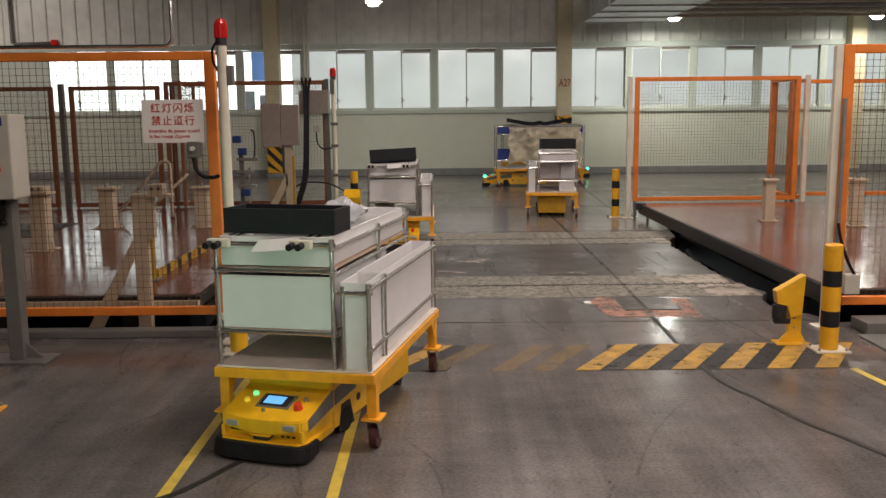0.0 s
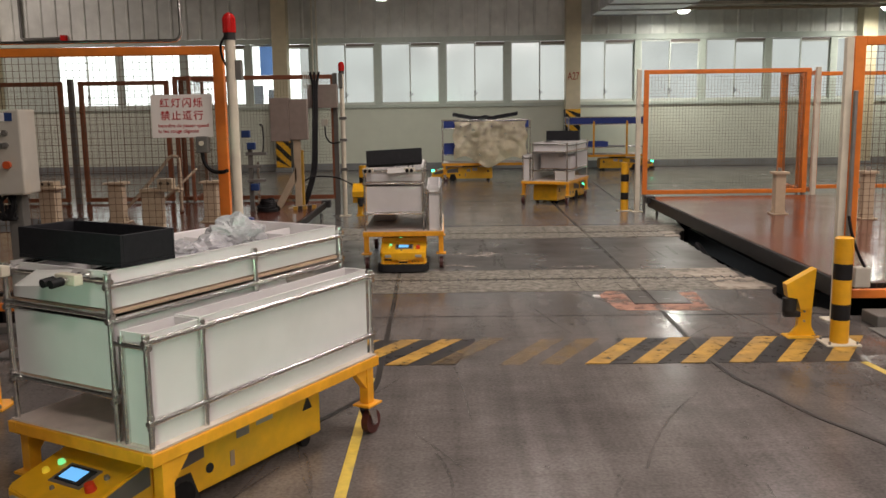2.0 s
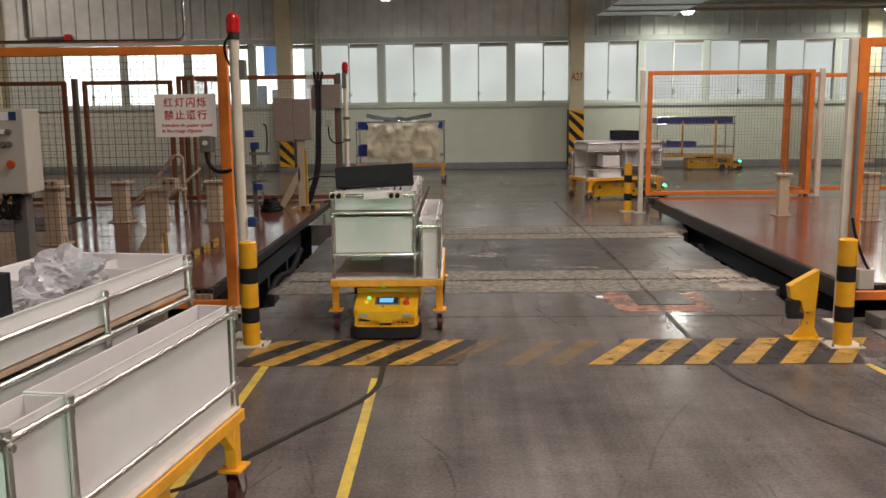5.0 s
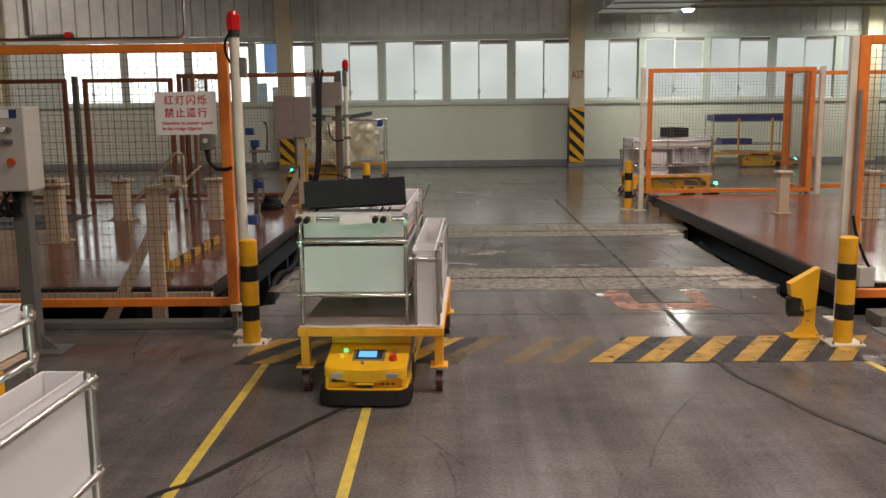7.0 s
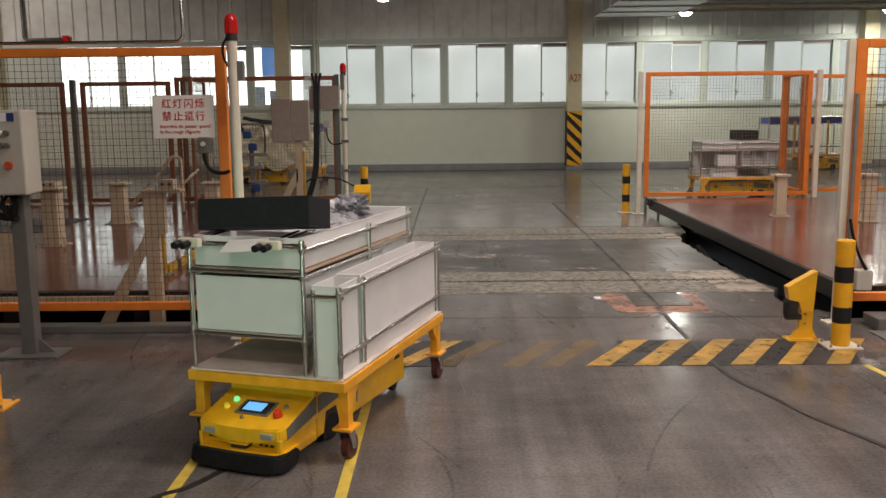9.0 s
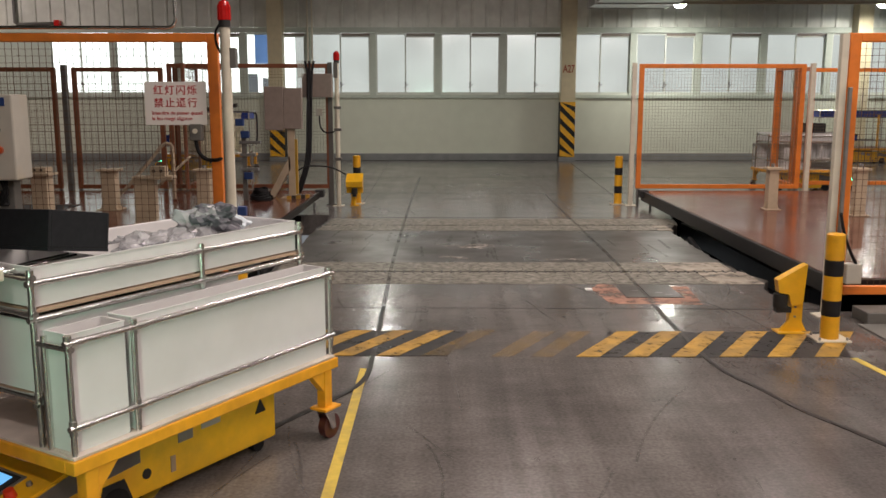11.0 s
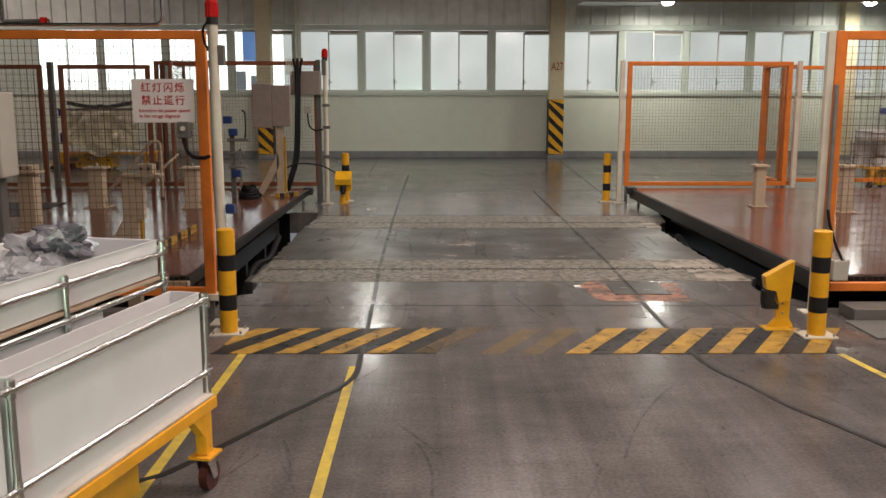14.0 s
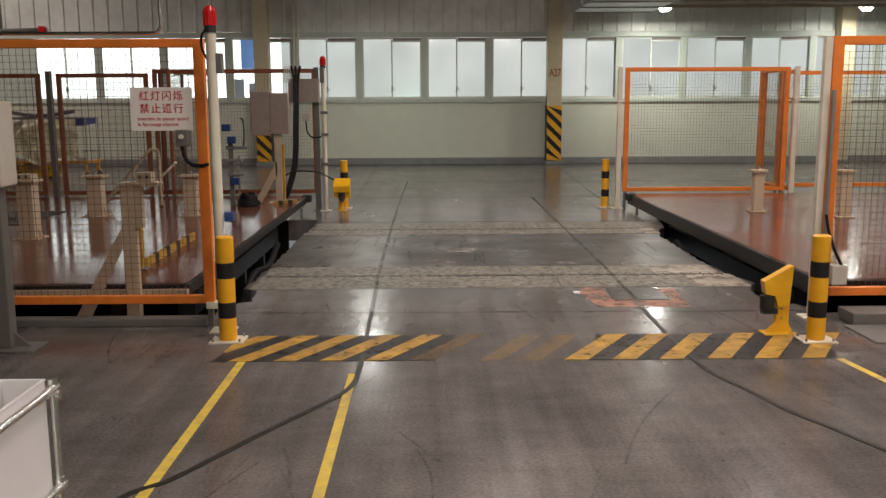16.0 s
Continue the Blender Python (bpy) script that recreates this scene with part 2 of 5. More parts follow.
M["haz_yellow"] = worn_coat("hazard_paint", (0.46, 0.27, 0.045), (0.22, 0.15, 0.065), 0.36, 11.0, soft=0.10, cover=0.95)
M["haz_faded"] = worn_coat("faded_hazard_paint", (0.42, 0.26, 0.06), (0.15, 0.12, 0.08), 0.50, 12.0, soft=0.14, cover=0.5)
M["worn"] = worn_coat("worn_concrete", (0.26, 0.245, 0.205), (0.18, 0.168, 0.14), 0.36, 16.0, soft=0.22, cover=0.95)
M["worn_bright"] = worn_coat("chalky_worn_concrete", (0.36, 0.32, 0.26), (0.20, 0.17, 0.14), 0.40, 5.0, soft=0.12)
M["patch"] = worn_coat("pink_mortar", (0.42, 0.23, 0.165), (0.20, 0.13, 0.10), 0.45, 5.0, 0.7, soft=0.10, cover=0.9)
M["haz_ground"] = worn_coat("hazard_ground_paint", (0.020, 0.020, 0.021), (0.06, 0.055, 0.05), 0.36, 8.0, 0.5, soft=0.10, cover=0.95)
M["white_spill"] = worn_coat("white_paint_spill", (0.42, 0.38, 0.34), (0.25, 0.22, 0.2), 0.50, 9.0, soft=0.04, cover=0.8)
M["floor"] = floor_material()
M["day_bright"] = sky_backdrop("bright_daylight", (1.0, 1.0, 0.98), 2.9, 0.7)
M["day_soft"] = sky_backdrop("soft_daylight", (0.95, 0.95, 0.92), 0.86, 0.5)


def glass_pane(name, tint, gloss):
    m = bpy.data.materials.new(name)
    m.use_nodes = True
    nt = m.node_tree
    nt.nodes.remove(nt.nodes["Principled BSDF"])
    a, b, mx = nt.nodes.new("ShaderNodeBsdfTransparent"), nt.nodes.new("ShaderNodeBsdfGlossy"), nt.nodes.new("ShaderNodeMixShader")
    a.inputs[0].default_value = (*tint, 1)
    b.inputs["Roughness"].default_value = 0.12
    mx.inputs[0].default_value = gloss
    nt.links.new(a.outputs[0], mx.inputs[1])
    nt.links.new(b.outputs[0], mx.inputs[2])
    nt.links.new(mx.outputs[0], nt.nodes["Material Output"].inputs[0])
    return m


M["bag"].node_tree.nodes["Principled BSDF"].inputs["Transmission Weight"].default_value = 0.55
M["glass"] = glass_pane("window_glass", (0.95, 0.98, 0.97), 0.14)


# ---- mesh helpers ----
def box(bm, x0, x1, y0, y1, z0, z1, bevel=0.0, m=None):
    vs = [bm.verts.new(v) for v in ((x0, y0, z0), (x1, y0, z0), (x1, y1, z0), (x0, y1, z0), (x0, y0, z1), (x1, y0, z1), (x1, y1, z1), (x0, y1, z1))]
    fs = [bm.faces.new([vs[i] for i in f]) for f in ((3, 2, 1, 0), (4, 5, 6, 7), (0, 1, 5, 4), (1, 2, 6, 5), (2, 3, 7, 6), (3, 0, 4, 7))]
    if m is not None:
        for v in vs:
            v.co = m @ v.co
    if bevel:
        edges = list({e for f in fs for e in f.edges})
        bmesh.ops.bevel(bm, geom=edges, offset=bevel, segments=2, affect="EDGES", profile=0.5)
    return vs


def rod(bm, a, b, r, n=10, r2=None, cap=True):
    a, b = Vector(a), Vector(b)
    w = (b - a).normalized()
    u = w.orthogonal().normalized()
    v = w.cross(u)
    r2 = r if r2 is None else r2
    ra = [bm.verts.new(a + r * (math.cos(k) * u + math.sin(k) * v)) for k in (2 * math.pi * i / n for i in range(n))]
    rb = [bm.verts.new(b + r2 * (math.cos(k) * u + math.sin(k) * v)) for k in (2 * math.pi * i / n for i in range(n))]
    for i in range(n):
        f = bm.faces.new((ra[i], ra[(i + 1) % n], rb[(i + 1) % n], rb[i]))
        f.smooth = n > 6
    if cap:
        for f in (bm.faces.new(ra[::-1]), bm.faces.new(rb)):
            for e in f.edges:
                e.smooth = False


def pipe(bm, pts, r, n=8):
    """A bent round tube through the points."""
    pts = [Vector(p) for p in pts]
    rings = []
    u = None
    for i, p in enumerate(pts):
        w = (pts[min(i + 1, len(pts) - 1)] - pts[max(i - 1, 0)]).normalized()
        u = w.orthogonal().normalized() if u is None else (u - w * u.dot(w)).normalized()
        v = w.cross(u)
        rings.append([bm.verts.new(p + r * (math.cos(k) * u + math.sin(k) * v)) for k in (2 * math.pi * j / n for j in range(n))])
    for ra, rb in zip(rings, rings[1:]):
        for j in range(n):
            bm.faces.new((ra[j], ra[(j + 1) % n], rb[(j + 1) % n], rb[j])).smooth = True
    bm.faces.new(rings[0][::-1])
    bm.faces.new(rings[-1])


def curve_points(ctrl, steps=8):
    """Catmull-Rom points through the given ones."""
    c = [Vector(p) for p in ctrl]
    c = [c[0] * 2 - c[1]] + c + [c[-1] * 2 - c[-2]]
    out = []
    for a, b, d, e in zip(c, c[1:], c[2:], c[3:]):
        for k in range(steps):
            s = k / steps
            out.append(0.5 * (2 * b + (d - a) * s + (2 * a - 5 * b + 4 * d - e) * s * s + (3 * b - a - 3 * d + e) * s ** 3))
    return out + [c[-2]]


def prism(bm, outline, y0, y1, m=None):
    """A flat outline of (x, z) drawn out from y0 to y1."""
    a = [bm.verts.new((x, y0, z)) for x, z in outline]
    b = [bm.verts.new((x, y1, z)) for x, z in outline]
    n = len(outline)
    bm.faces.new(a)
    bm.faces.new(b[::-1])
    for i in range(n):
        bm.faces.new((a[i], b[i], b[(i + 1) % n], a[(i + 1) % n]))
    if m is not None:
        for v in a + b:
            v.co = m @ v.co


def finish(bm, name, material):
    bmesh.ops.recalc_face_normals(bm, faces=bm.faces)
    me = bpy.data.meshes.new(name)
    bm.to_mesh(me)
    bm.free()
    me.materials.append(material)
    return me


def part(name, bm, material, parent, label=""):
    ob = new(name, finish(bm, name, material))
    ob.parent = parent
    return tagged(ob, label)


def solid(name, bm, material, label="", category="", group="", kind=""):
    return tagged(new(name, finish(bm, name, material)), label, category, group, kind)


def made(draw, *args, **kw):
    bm = bmesh.new()
    draw(bm, *args, **kw)
    return bm


def thing(name, m, label, category, group=""):
    ob = new(name)
    ob.empty_display_size = 0.1
    ob.matrix_world = m
    return tagged(ob, label, category, group)


def slab(name, x0, x1, y0, y1, z0, z1, material, label, category, kind="structure", bevel=0.0):
    return solid(name, made(box, x0, x1, y0, y1, z0, z1, bevel), material, label, category, "", kind)


# ---- floor and pits ----
PIT_Y0, PIT_Y1 = 6.86, 12.85
PLAT_L, PLAT_R = -1.98, 3.14
EDGE_L = [(6.86, -1.76), (7.30, -1.72), (7.42, -1.55), (7.86, -1.58), (7.95, -1.72), (9.07, -1.68), (11.5, -1.67), (12.12, -1.63), (12.85, -1.66)]
EDGE_R = [(6.86, 3.10), (7.10, 3.06), (7.37, 2.88), (7.48, 2.82), (7.80, 2.86), (8.05, 3.0), (8.5, 2.89), (9.18, 2.86), (11.1, 2.89), (11.6, 3.02), (11.96, 3.16), (12.85, 3.28)]


def along(edge, y):
    for (ya, xa), (yb, xb) in zip(edge, edge[1:]):
        if y <= yb:
            return xa + (xb - xa) * (y - ya) / (yb - ya)
    return edge[-1][1]


def ragged(bm, y0, y1, z0, z1):
    """The bridge of floor between the pits, with broken side edges."""
    rnd = random.Random(4)
    n = 72
    ys = [y0 + (y1 - y0) * i / n for i in range(n + 1)]
    left = [(along(EDGE_L, y) + rnd.uniform(-0.018, 0.018), y) for y in ys]
    right = [(along(EDGE_R, y) + rnd.uniform(-0.018, 0.018), y) for y in ys]
    for i in range(n):
        q = [left[i], right[i], right[i + 1], left[i + 1]]
        top = [bm.verts.new((x, y, z1)) for x, y in q]
        bot = [bm.verts.new((x, y, z0)) for x, y in q]
        bm.faces.new(top)
        bm.faces.new(bot[::-1])
        for a, b in ((1, 2), (3, 0)):
            bm.faces.new((top[a], bot[a], bot[b], top[b]))
    bmesh.ops.remove_doubles(bm, verts=bm.verts, dist=1e-4)


HALL = (-22.0, 26.0, -16.0, 25.0)
floor = slab("floor", HALL[0], HALL[1], HALL[2], PIT_Y0, -0.3, 0.0, M["floor"], "worn glossy grey concrete floor with stains", "floor")
slab("floor", HALL[0], HALL[1], PIT_Y1, HALL[3], -0.3, 0.0, M["floor"], "worn glossy grey concrete floor with stains", "floor")
for y0, y1, coat in ((PIT_Y0, 7.90, "floor"), (7.90, 12.44, "asphalt"), (12.44, PIT_Y1, "floor")):
    solid("floor", made(ragged, y0, y1, -0.3, 0.0), M[coat], "worn concrete floor bridge with broken edges between the pits", "floor", "", "structure")
# black sheets added over the lit slab face: the pit's shade as colour
for x0, x1 in ((HALL[0], -2.1), (3.34, HALL[1])):
    slab("pit_shade_sheet", x0, x1, PIT_Y1 - 0.02, PIT_Y1 - 0.003, -0.9, -0.012, M["pit"], "black sheet over a pit's end wall, its shade put into the colour", "pit")
slab("pit_floor", HALL[0], HALL[1], PIT_Y0 - 0.2, PIT_Y1 + 0.2, -1.15, -1.05, M["pit"], "near black floor of the shallow pits", "pit")

# ---- outer shell ----
WALL_Y = 25.0
BAY = 1.797
BAYS = [-0.19 + BAY * i for i in range(-10, 13)]
SILL, HEAD = 1.82, 3.49
slab("wall_north_low", HALL[0], HALL[1], WALL_Y, WALL_Y + 0.24, 0.0, SILL, M["wall"], "pale green painted wall below the windows", "wall")


def cladding(bm):
    x = HALL[0]
    zs = (HEAD + 0.16, 7.6)
    prof = []
    while x < HALL[1]:
        prof += [(x, 0.0), (x + 0.31, 0.0), (x + 0.335, -0.035), (x + 0.375, -0.035)]
        x += 0.40
    lo = [bm.verts.new((px, WALL_Y + py, zs[0])) for px, py in prof]
    hi = [bm.verts.new((px, WALL_Y + py, zs[1])) for px, py in prof]
    for i in range(len(prof) - 1):
        bm.faces.new((lo[i], lo[i + 1], hi[i + 1], hi[i]))
    box(bm, HALL[0], HALL[1], WALL_Y + 0.05, WALL_Y + 0.24, zs[0], zs[1])


solid("wall_north_cladding", made(cladding), M["cladding"], "grey-green ribbed metal cladding above the windows", "wall", "", "structure")
slab("wall_south", HALL[0], HALL[1], HALL[2] - 0.2, HALL[2], 0.0, 7.6, M["cladding"], "plain closing wall of the hall", "wall")
slab("wall_west", HALL[0] - 0.2, HALL[0], HALL[2], WALL_Y, 0.0, 7.6, M["cladding"], "plain closing wall of the hall", "wall")
slab("wall_east", HALL[1], HALL[1] + 0.2, HALL[2], WALL_Y, 0.0, 7.6, M["cladding"], "plain closing wall of the hall", "wall")
slab("ceiling", HALL[0], HALL[1], HALL[2], WALL_Y + 0.3, 7.6, 7.8, M["ceiling"], "dark roof deck of the hall", "ceiling")
# thin black strip on the floor below the skirting
slab("wall_foot_strip", HALL[0], HALL[1], WALL_Y - 0.24, WALL_Y - 0.03, -0.01, 0.003, M["tape"], "thin black strip along the foot of the wall", "stain")
slab("baseboard", HALL[0], HALL[1], WALL_Y - 0.03, WALL_Y, 0.0, 0.19, M["plinth"], "dark grey painted skirting along the wall", "skirting", bevel=0.006)
slab("trim", HALL[0], HALL[1], WALL_Y - 0.05, WALL_Y + 0.02, SILL - 0.10, SILL - 0.004, M["green_frame"], "pale green sill rail under the windows", "sill", bevel=0.006)
slab("trim", HALL[0], HALL[1], WALL_Y - 0.05, WALL_Y + 0.05, HEAD + 0.004, HEAD + 0.15, M["green_frame"], "pale green head rail above the windows", "trim", bevel=0.006)
slab("backdrop", -22.0, -4.32, WALL_Y + 1.4, WALL_Y + 1.45, 0.8, 5.0, M["day_bright"], "glaring daylight outside the windows", "daylight")
slab("backdrop", -4.28, 26.0, WALL_Y + 0.9, WALL_Y + 0.95, 0.8, 5.0, M["day_soft"], "soft daylight behind frosted windows", "daylight")

slab("wall_infill", HALL[0], BAYS[4] - 0.09, WALL_Y - 0.012, WALL_Y + 0.2, SILL, HEAD, M["green_frame"], "pale green sheet closing the window openings", "wall")

# windows: one bay each, two sashes
for i, cx in enumerate(BAYS[4:]):
    w = tagged(new(f"window_{i + 1}"), "pale green framed window with two white frosted sashes", "window", "", "structure")
    x0, x1 = cx, cx + BAY
    bm = bmesh.new()
    box(bm, x0 - 0.085, x0 + 0.085, WALL_Y - 0.02, WALL_Y + 0.12, SILL, HEAD, 0.006)
    part("window_frame", bm, M["green_frame"], w)
    mid = x0 + BAY / 2
    for k in range(2):
        a, b = ((x0 + 0.087, mid + 0.018), (mid - 0.018, x0 + BAY - 0.087))[k]
        off = 0.02 + 0.036 * k
        bm = bmesh.new()
        t, top = 0.036, HEAD - (0.0, 0.07)[k]
        box(bm, a, a + t, WALL_Y + off, WALL_Y + off + 0.03, SILL, top, 0.003)
        box(bm, b - t, b, WALL_Y + off, WALL_Y + off + 0.03, SILL, top, 0.003)
        box(bm, a + t, b - t, WALL_Y + off, WALL_Y + off + 0.03, SILL, SILL + 0.065)
        box(bm, a + t, b - t, WALL_Y + off, WALL_Y + off + 0.03, top - 0.045, top)
        sash = part("sash", bm, M["sash"], w, "off-white sash frame")
        pane = part("pane", made(box, a + t, b - t, WALL_Y + off + 0.012, WALL_Y + off + 0.018, SILL + 0.065, top - 0.045), M["glass"], sash)
        pane.visible_shadow = False
    # the track's shade is put into its brown colour
    part("head_track", made(box, mid + 0.03, x0 + BAY - 0.087, WALL_Y + 0.03, WALL_Y + 0.10, HEAD - 0.07, HEAD - 0.004), M["panel_brown"], w, "shaded sliding track")
    h = SILL + 0.24
    part("latch", made(box, -0.012, 0.012, -0.035, -0.004, -0.075, 0.075, 0.003, pose(mid + 0.02, WALL_Y + 0.02, h, 0, 48, 0)), M["steel"], w, "grey swing latch")
    part("latch", made(box, -0.02, 0.02, -0.022, -0.002, -0.03, 0.06, 0.003, pose(mid - 0.0, WALL_Y + 0.02, h + 0.05)), M["steel"], w, "grey swing latch")


# columns
def column(x, y, striped, word):
    c = thing("column", pose(x, y, 0), "cream painted steel column with hazard striped foot" if striped else "cream painted steel column by the wall", "column", "hall columns")
    w = 0.20
    bm = bmesh.new()
    box(bm, -w, w, -w, w, 0.10, 7.6, 0.012)
    part("shaft", bm, M["column"], c)
    part("plinth", made(box, -w - 0.03, w + 0.03, -w - 0.03, w + 0.03, 0.0, 0.11, 0.01), M["plinth"], c, "grey concrete plinth")
    if striped:
        part("hazard_ground", made(box, -w - 0.004, w + 0.004, -w - 0.004, w + 0.004, 0.11, 1.62), M["haz_black"], c, "black hazard paint")
        for k in range(7):
            z = -0.26 + k * 0.35
            bm = bmesh.new()
            y0 = -w - 0.008
            pts = [(-w - 0.0042, z + 0.40), (-w - 0.0042, z + 0.585), (w + 0.0042, z + 0.185), (w + 0.0042, z)]
            pts = [(px, min(max(pz, 0.112), 1.618)) for px, pz in pts]
            prism(bm, pts, y0, y0 + 0.003)
            part("hazard_stripe", bm, M["yellow"], c)
    if word:
        lettering(c, word, 0.29, (0.0, -w - 0.006, 2.50), M["column_ink"], squeeze=0.66)
    return c


def lettering(parent, word, size, at, material, name="lettering", align="CENTER", squeeze=1.0):
    cu = bpy.data.curves.new(name, "FONT")
    cu.body, cu.size, cu.align_x, cu.align_y, cu.extrude = word, size, align, "CENTER", 0.0008
    cu.offset = size * 0.008
    tmp = bpy.data.objects.new(name, cu)
    scene.collection.objects.link(tmp)
    me = bpy.data.meshes.new_from_object(tmp.evaluated_get(bpy.context.evaluated_depsgraph_get()))
    bpy.data.objects.remove(tmp)
    me.materials.clear()
    me.materials.append(material)
    ob = new(name, me)
    ob.parent = parent
    for v in me.vertices:
        v.co.x *= squeeze
    ob.matrix_local = pose(*at, 90, 0, 0)
    return ob


column(3.38, 24.78, True, "A27")
column(-4.62, 24.78, True, "")
column(11.38, 24.78, False, "")
column(-12.62, 24.78, False, "")


# ---- floor markings ----
def flat(bm, outline, z0, z1):
    n = len(outline)
    a = [bm.verts.new((x, y, z1)) for x, y in outline]
    b = [bm.verts.new((x, y, z0)) for x, y in outline]
    bm.faces.new(a)
    for i in range(n):
        bm.faces.new((a[i], b[i], b[(i + 1) % n], a[(i + 1) % n]))


def ribbon(bm, pts, w, z0, z1):
    pts = [Vector((p[0], p[1])) for p in pts]
    l, r = [], []
    for i, p in enumerate(pts):
        d = (pts[min(i + 1, len(pts) - 1)] - pts[max(i - 1, 0)]).normalized()
        nrm = Vector((-d.y, d.x)) * w / 2
        l.append(p + nrm)
        r.append(p - nrm)
    for i in range(len(pts) - 1):
        flat(bm, [r[i], r[i + 1], l[i + 1], l[i]], z0, z1)


def mark(name, bm, material, label, category="floor marking"):
    return solid(name, bm, material, label, category, "", "structure")


mark("lane_line", made(ribbon, [(-1.25, 5.60), (-1.25, 3.6), (-1.255, -2.0)], 0.052, 0.0, 0.003), M["line"], "scuffed yellow painted lane line on the floor")
mark("lane_line", made(ribbon, [(-0.50, 5.32), (-0.495, 3.6), (-0.49, -2.0)], 0.052, 0.0, 0.003), M["line"], "scuffed yellow painted lane line on the floor")
mark("lane_line", made(ribbon, [(2.66, 5.56), (2.72, 5.1), (2.86, 4.2), (2.9, 2.0)], 0.05, 0.0, 0.003), M["line"], "scuffed yellow painted lane line on the floor")
left_tape = curve_points([(-0.54, 19.4, 0), (-0.56, 14.1, 0), (-0.54, 9.4, 0), (-0.50, 7.25, 0), (-0.47, 5.6, 0), (-0.49, 5.06, 0), (-0.65, 4.70, 0),
                          (-0.79, 4.46, 0), (-1.0, 4.08, 0), (-1.18, 3.75, 0), (-1.34, 3.56, 0), (-1.5, 3.0, 0), (-1.52, 1.0, 0), (-1.55, -3.0, 0)])
mark("guide_tape", made(ribbon, [p for p in left_tape if p.y < 7.25], 0.036, 0.0, 0.0045), M["tape"], "black magnetic guide tape stuck on the floor", "guide tape")
M["tape_worn"] = worn_coat("worn_guide_tape", (0.035, 0.032, 0.029), (0.06, 0.055, 0.05), 0.46, 5.0, 0.4, soft=0.2, cover=0.62)
mark("guide_tape", made(ribbon, [p for p in left_tape if p.y > 6.9], 0.036, 0.0, 0.0062), M["tape_worn"], "worn black guide tape crossing the old rims", "guide tape")
right_tape = curve_points([(1.81, 15.9, 0), (1.80, 15.2, 0), (1.78, 11.9, 0), (1.77, 9.1, 0), (1.71, 6.8, 0), (1.70, 5.8, 0), (1.73, 5.28, 0), (1.83, 4.95, 0),
                           (1.94, 4.56, 0), (2.09, 4.22, 0), (2.3, 3.6, 0), (2.45, 2.5, 0), (2.5, 0.0, 0)])
mark("guide_tape", made(ribbon, [p for p in right_tape if p.y > 6.9], 0.034, 0.0, 0.0062), M["tape_worn"], "worn black guide tape crossing the old rims", "guide tape")
mark("guide_tape", made(ribbon, [p for p in right_tape if p.y < 7.25], 0.034, 0.0, 0.0045), M["tape"], "black magnetic guide tape stuck on the floor", "guide tape")


def hazard(x0, x1, y0, y1, pitch, wide, slant, first, faded, name_label):
    """A skewed band: dark ground with proud yellow bars; bars inside the faded stretch are worn."""
    bm = bmesh.new()
    flat(bm, [(x0, y0), (x1, y0), (x1 + slant * 0.4, y1), (x0 + slant * 0.4, y1)], 0.0, 0.003)
    ground = mark("hazard_band", bm, M["haz_ground"], name_label, "hazard marking")
    x = x0 + first
    while x < x1 + faded - 0.14:
        bm = bmesh.new()
        flat(bm, [(x, y0), (x + wide, y0), (x + wide + slant, y1), (x + slant, y1)], 0.002, 0.006)
        worn_bar = (faded > 0 and x > x1 - 0.35)
        part("hazard_stripe", bm, M["haz_faded" if worn_bar else "haz_yellow"], ground, "worn faded stripe" if worn_bar else "")
        x += pitch


hazard(-1.46, 0.02, 5.60, 6.24, 0.298, 0.145, 0.37, 0.12, 0.10, "worn black and yellow striped crossing band on the floor")
hazard(1.02, 2.66, 5.58, 6.22, 0.311, 0.155, 0.39, -0.16, 0.0, "worn black and yellow striped crossing band on the floor")
wedge = made(flat, [(-1.42, 5.82), (-1.40, 5.80), (-1.12, 6.24), (-1.27, 6.24), (-1.40, 6.03)], 0.0, 0.006)
mark("hazard_stripe", wedge, M["haz_yellow"], "worn yellow stripe beside the bollard", "hazard marking")
for x in (0.56, 0.30):
    bm = bmesh.new()
    flat(bm, [(x, 5.58), (x + 0.14, 5.58), (x + 0.50, 6.22), (x + 0.34, 6.22)], 0.0, 0.003)
    mark("faded_stripe", bm, M["haz_faded"], "almost worn away yellow floor stripe", "hazard marking")

# worn concrete rims of the old pit, laid in slabs
rnd = random.Random(7)
for y0, y1, chalk in ((7.91, 8.485, 2.05), (8.515, 9.0, 1.95), (11.28, 11.75, 2.0), (11.78, 12.42, 2.15)):
    x0, x1 = along(EDGE_L, (y0 + y1) / 2) + 0.04, along(EDGE_R, (y0 + y1) / 2) - 0.04
    x = x0
    strip = tagged(new("rim_strip"), "pale worn concrete rim slabs with stained joints", "rim", "", "structure")
    while x < x1 - 0.02:
        w = min(rnd.uniform(0.34, 0.62), x1 - x)
        bm = bmesh.new()
        box(bm, x + 0.003, x + w - 0.003, y0 + rnd.uniform(0, 0.012), y1 - rnd.uniform(0, 0.012), -0.002, 0.003 + rnd.uniform(0, 0.002))
        part("rim_slab", bm, M["worn_bright" if x > chalk and rnd.random() < 0.75 else "worn"], strip)
        x += w
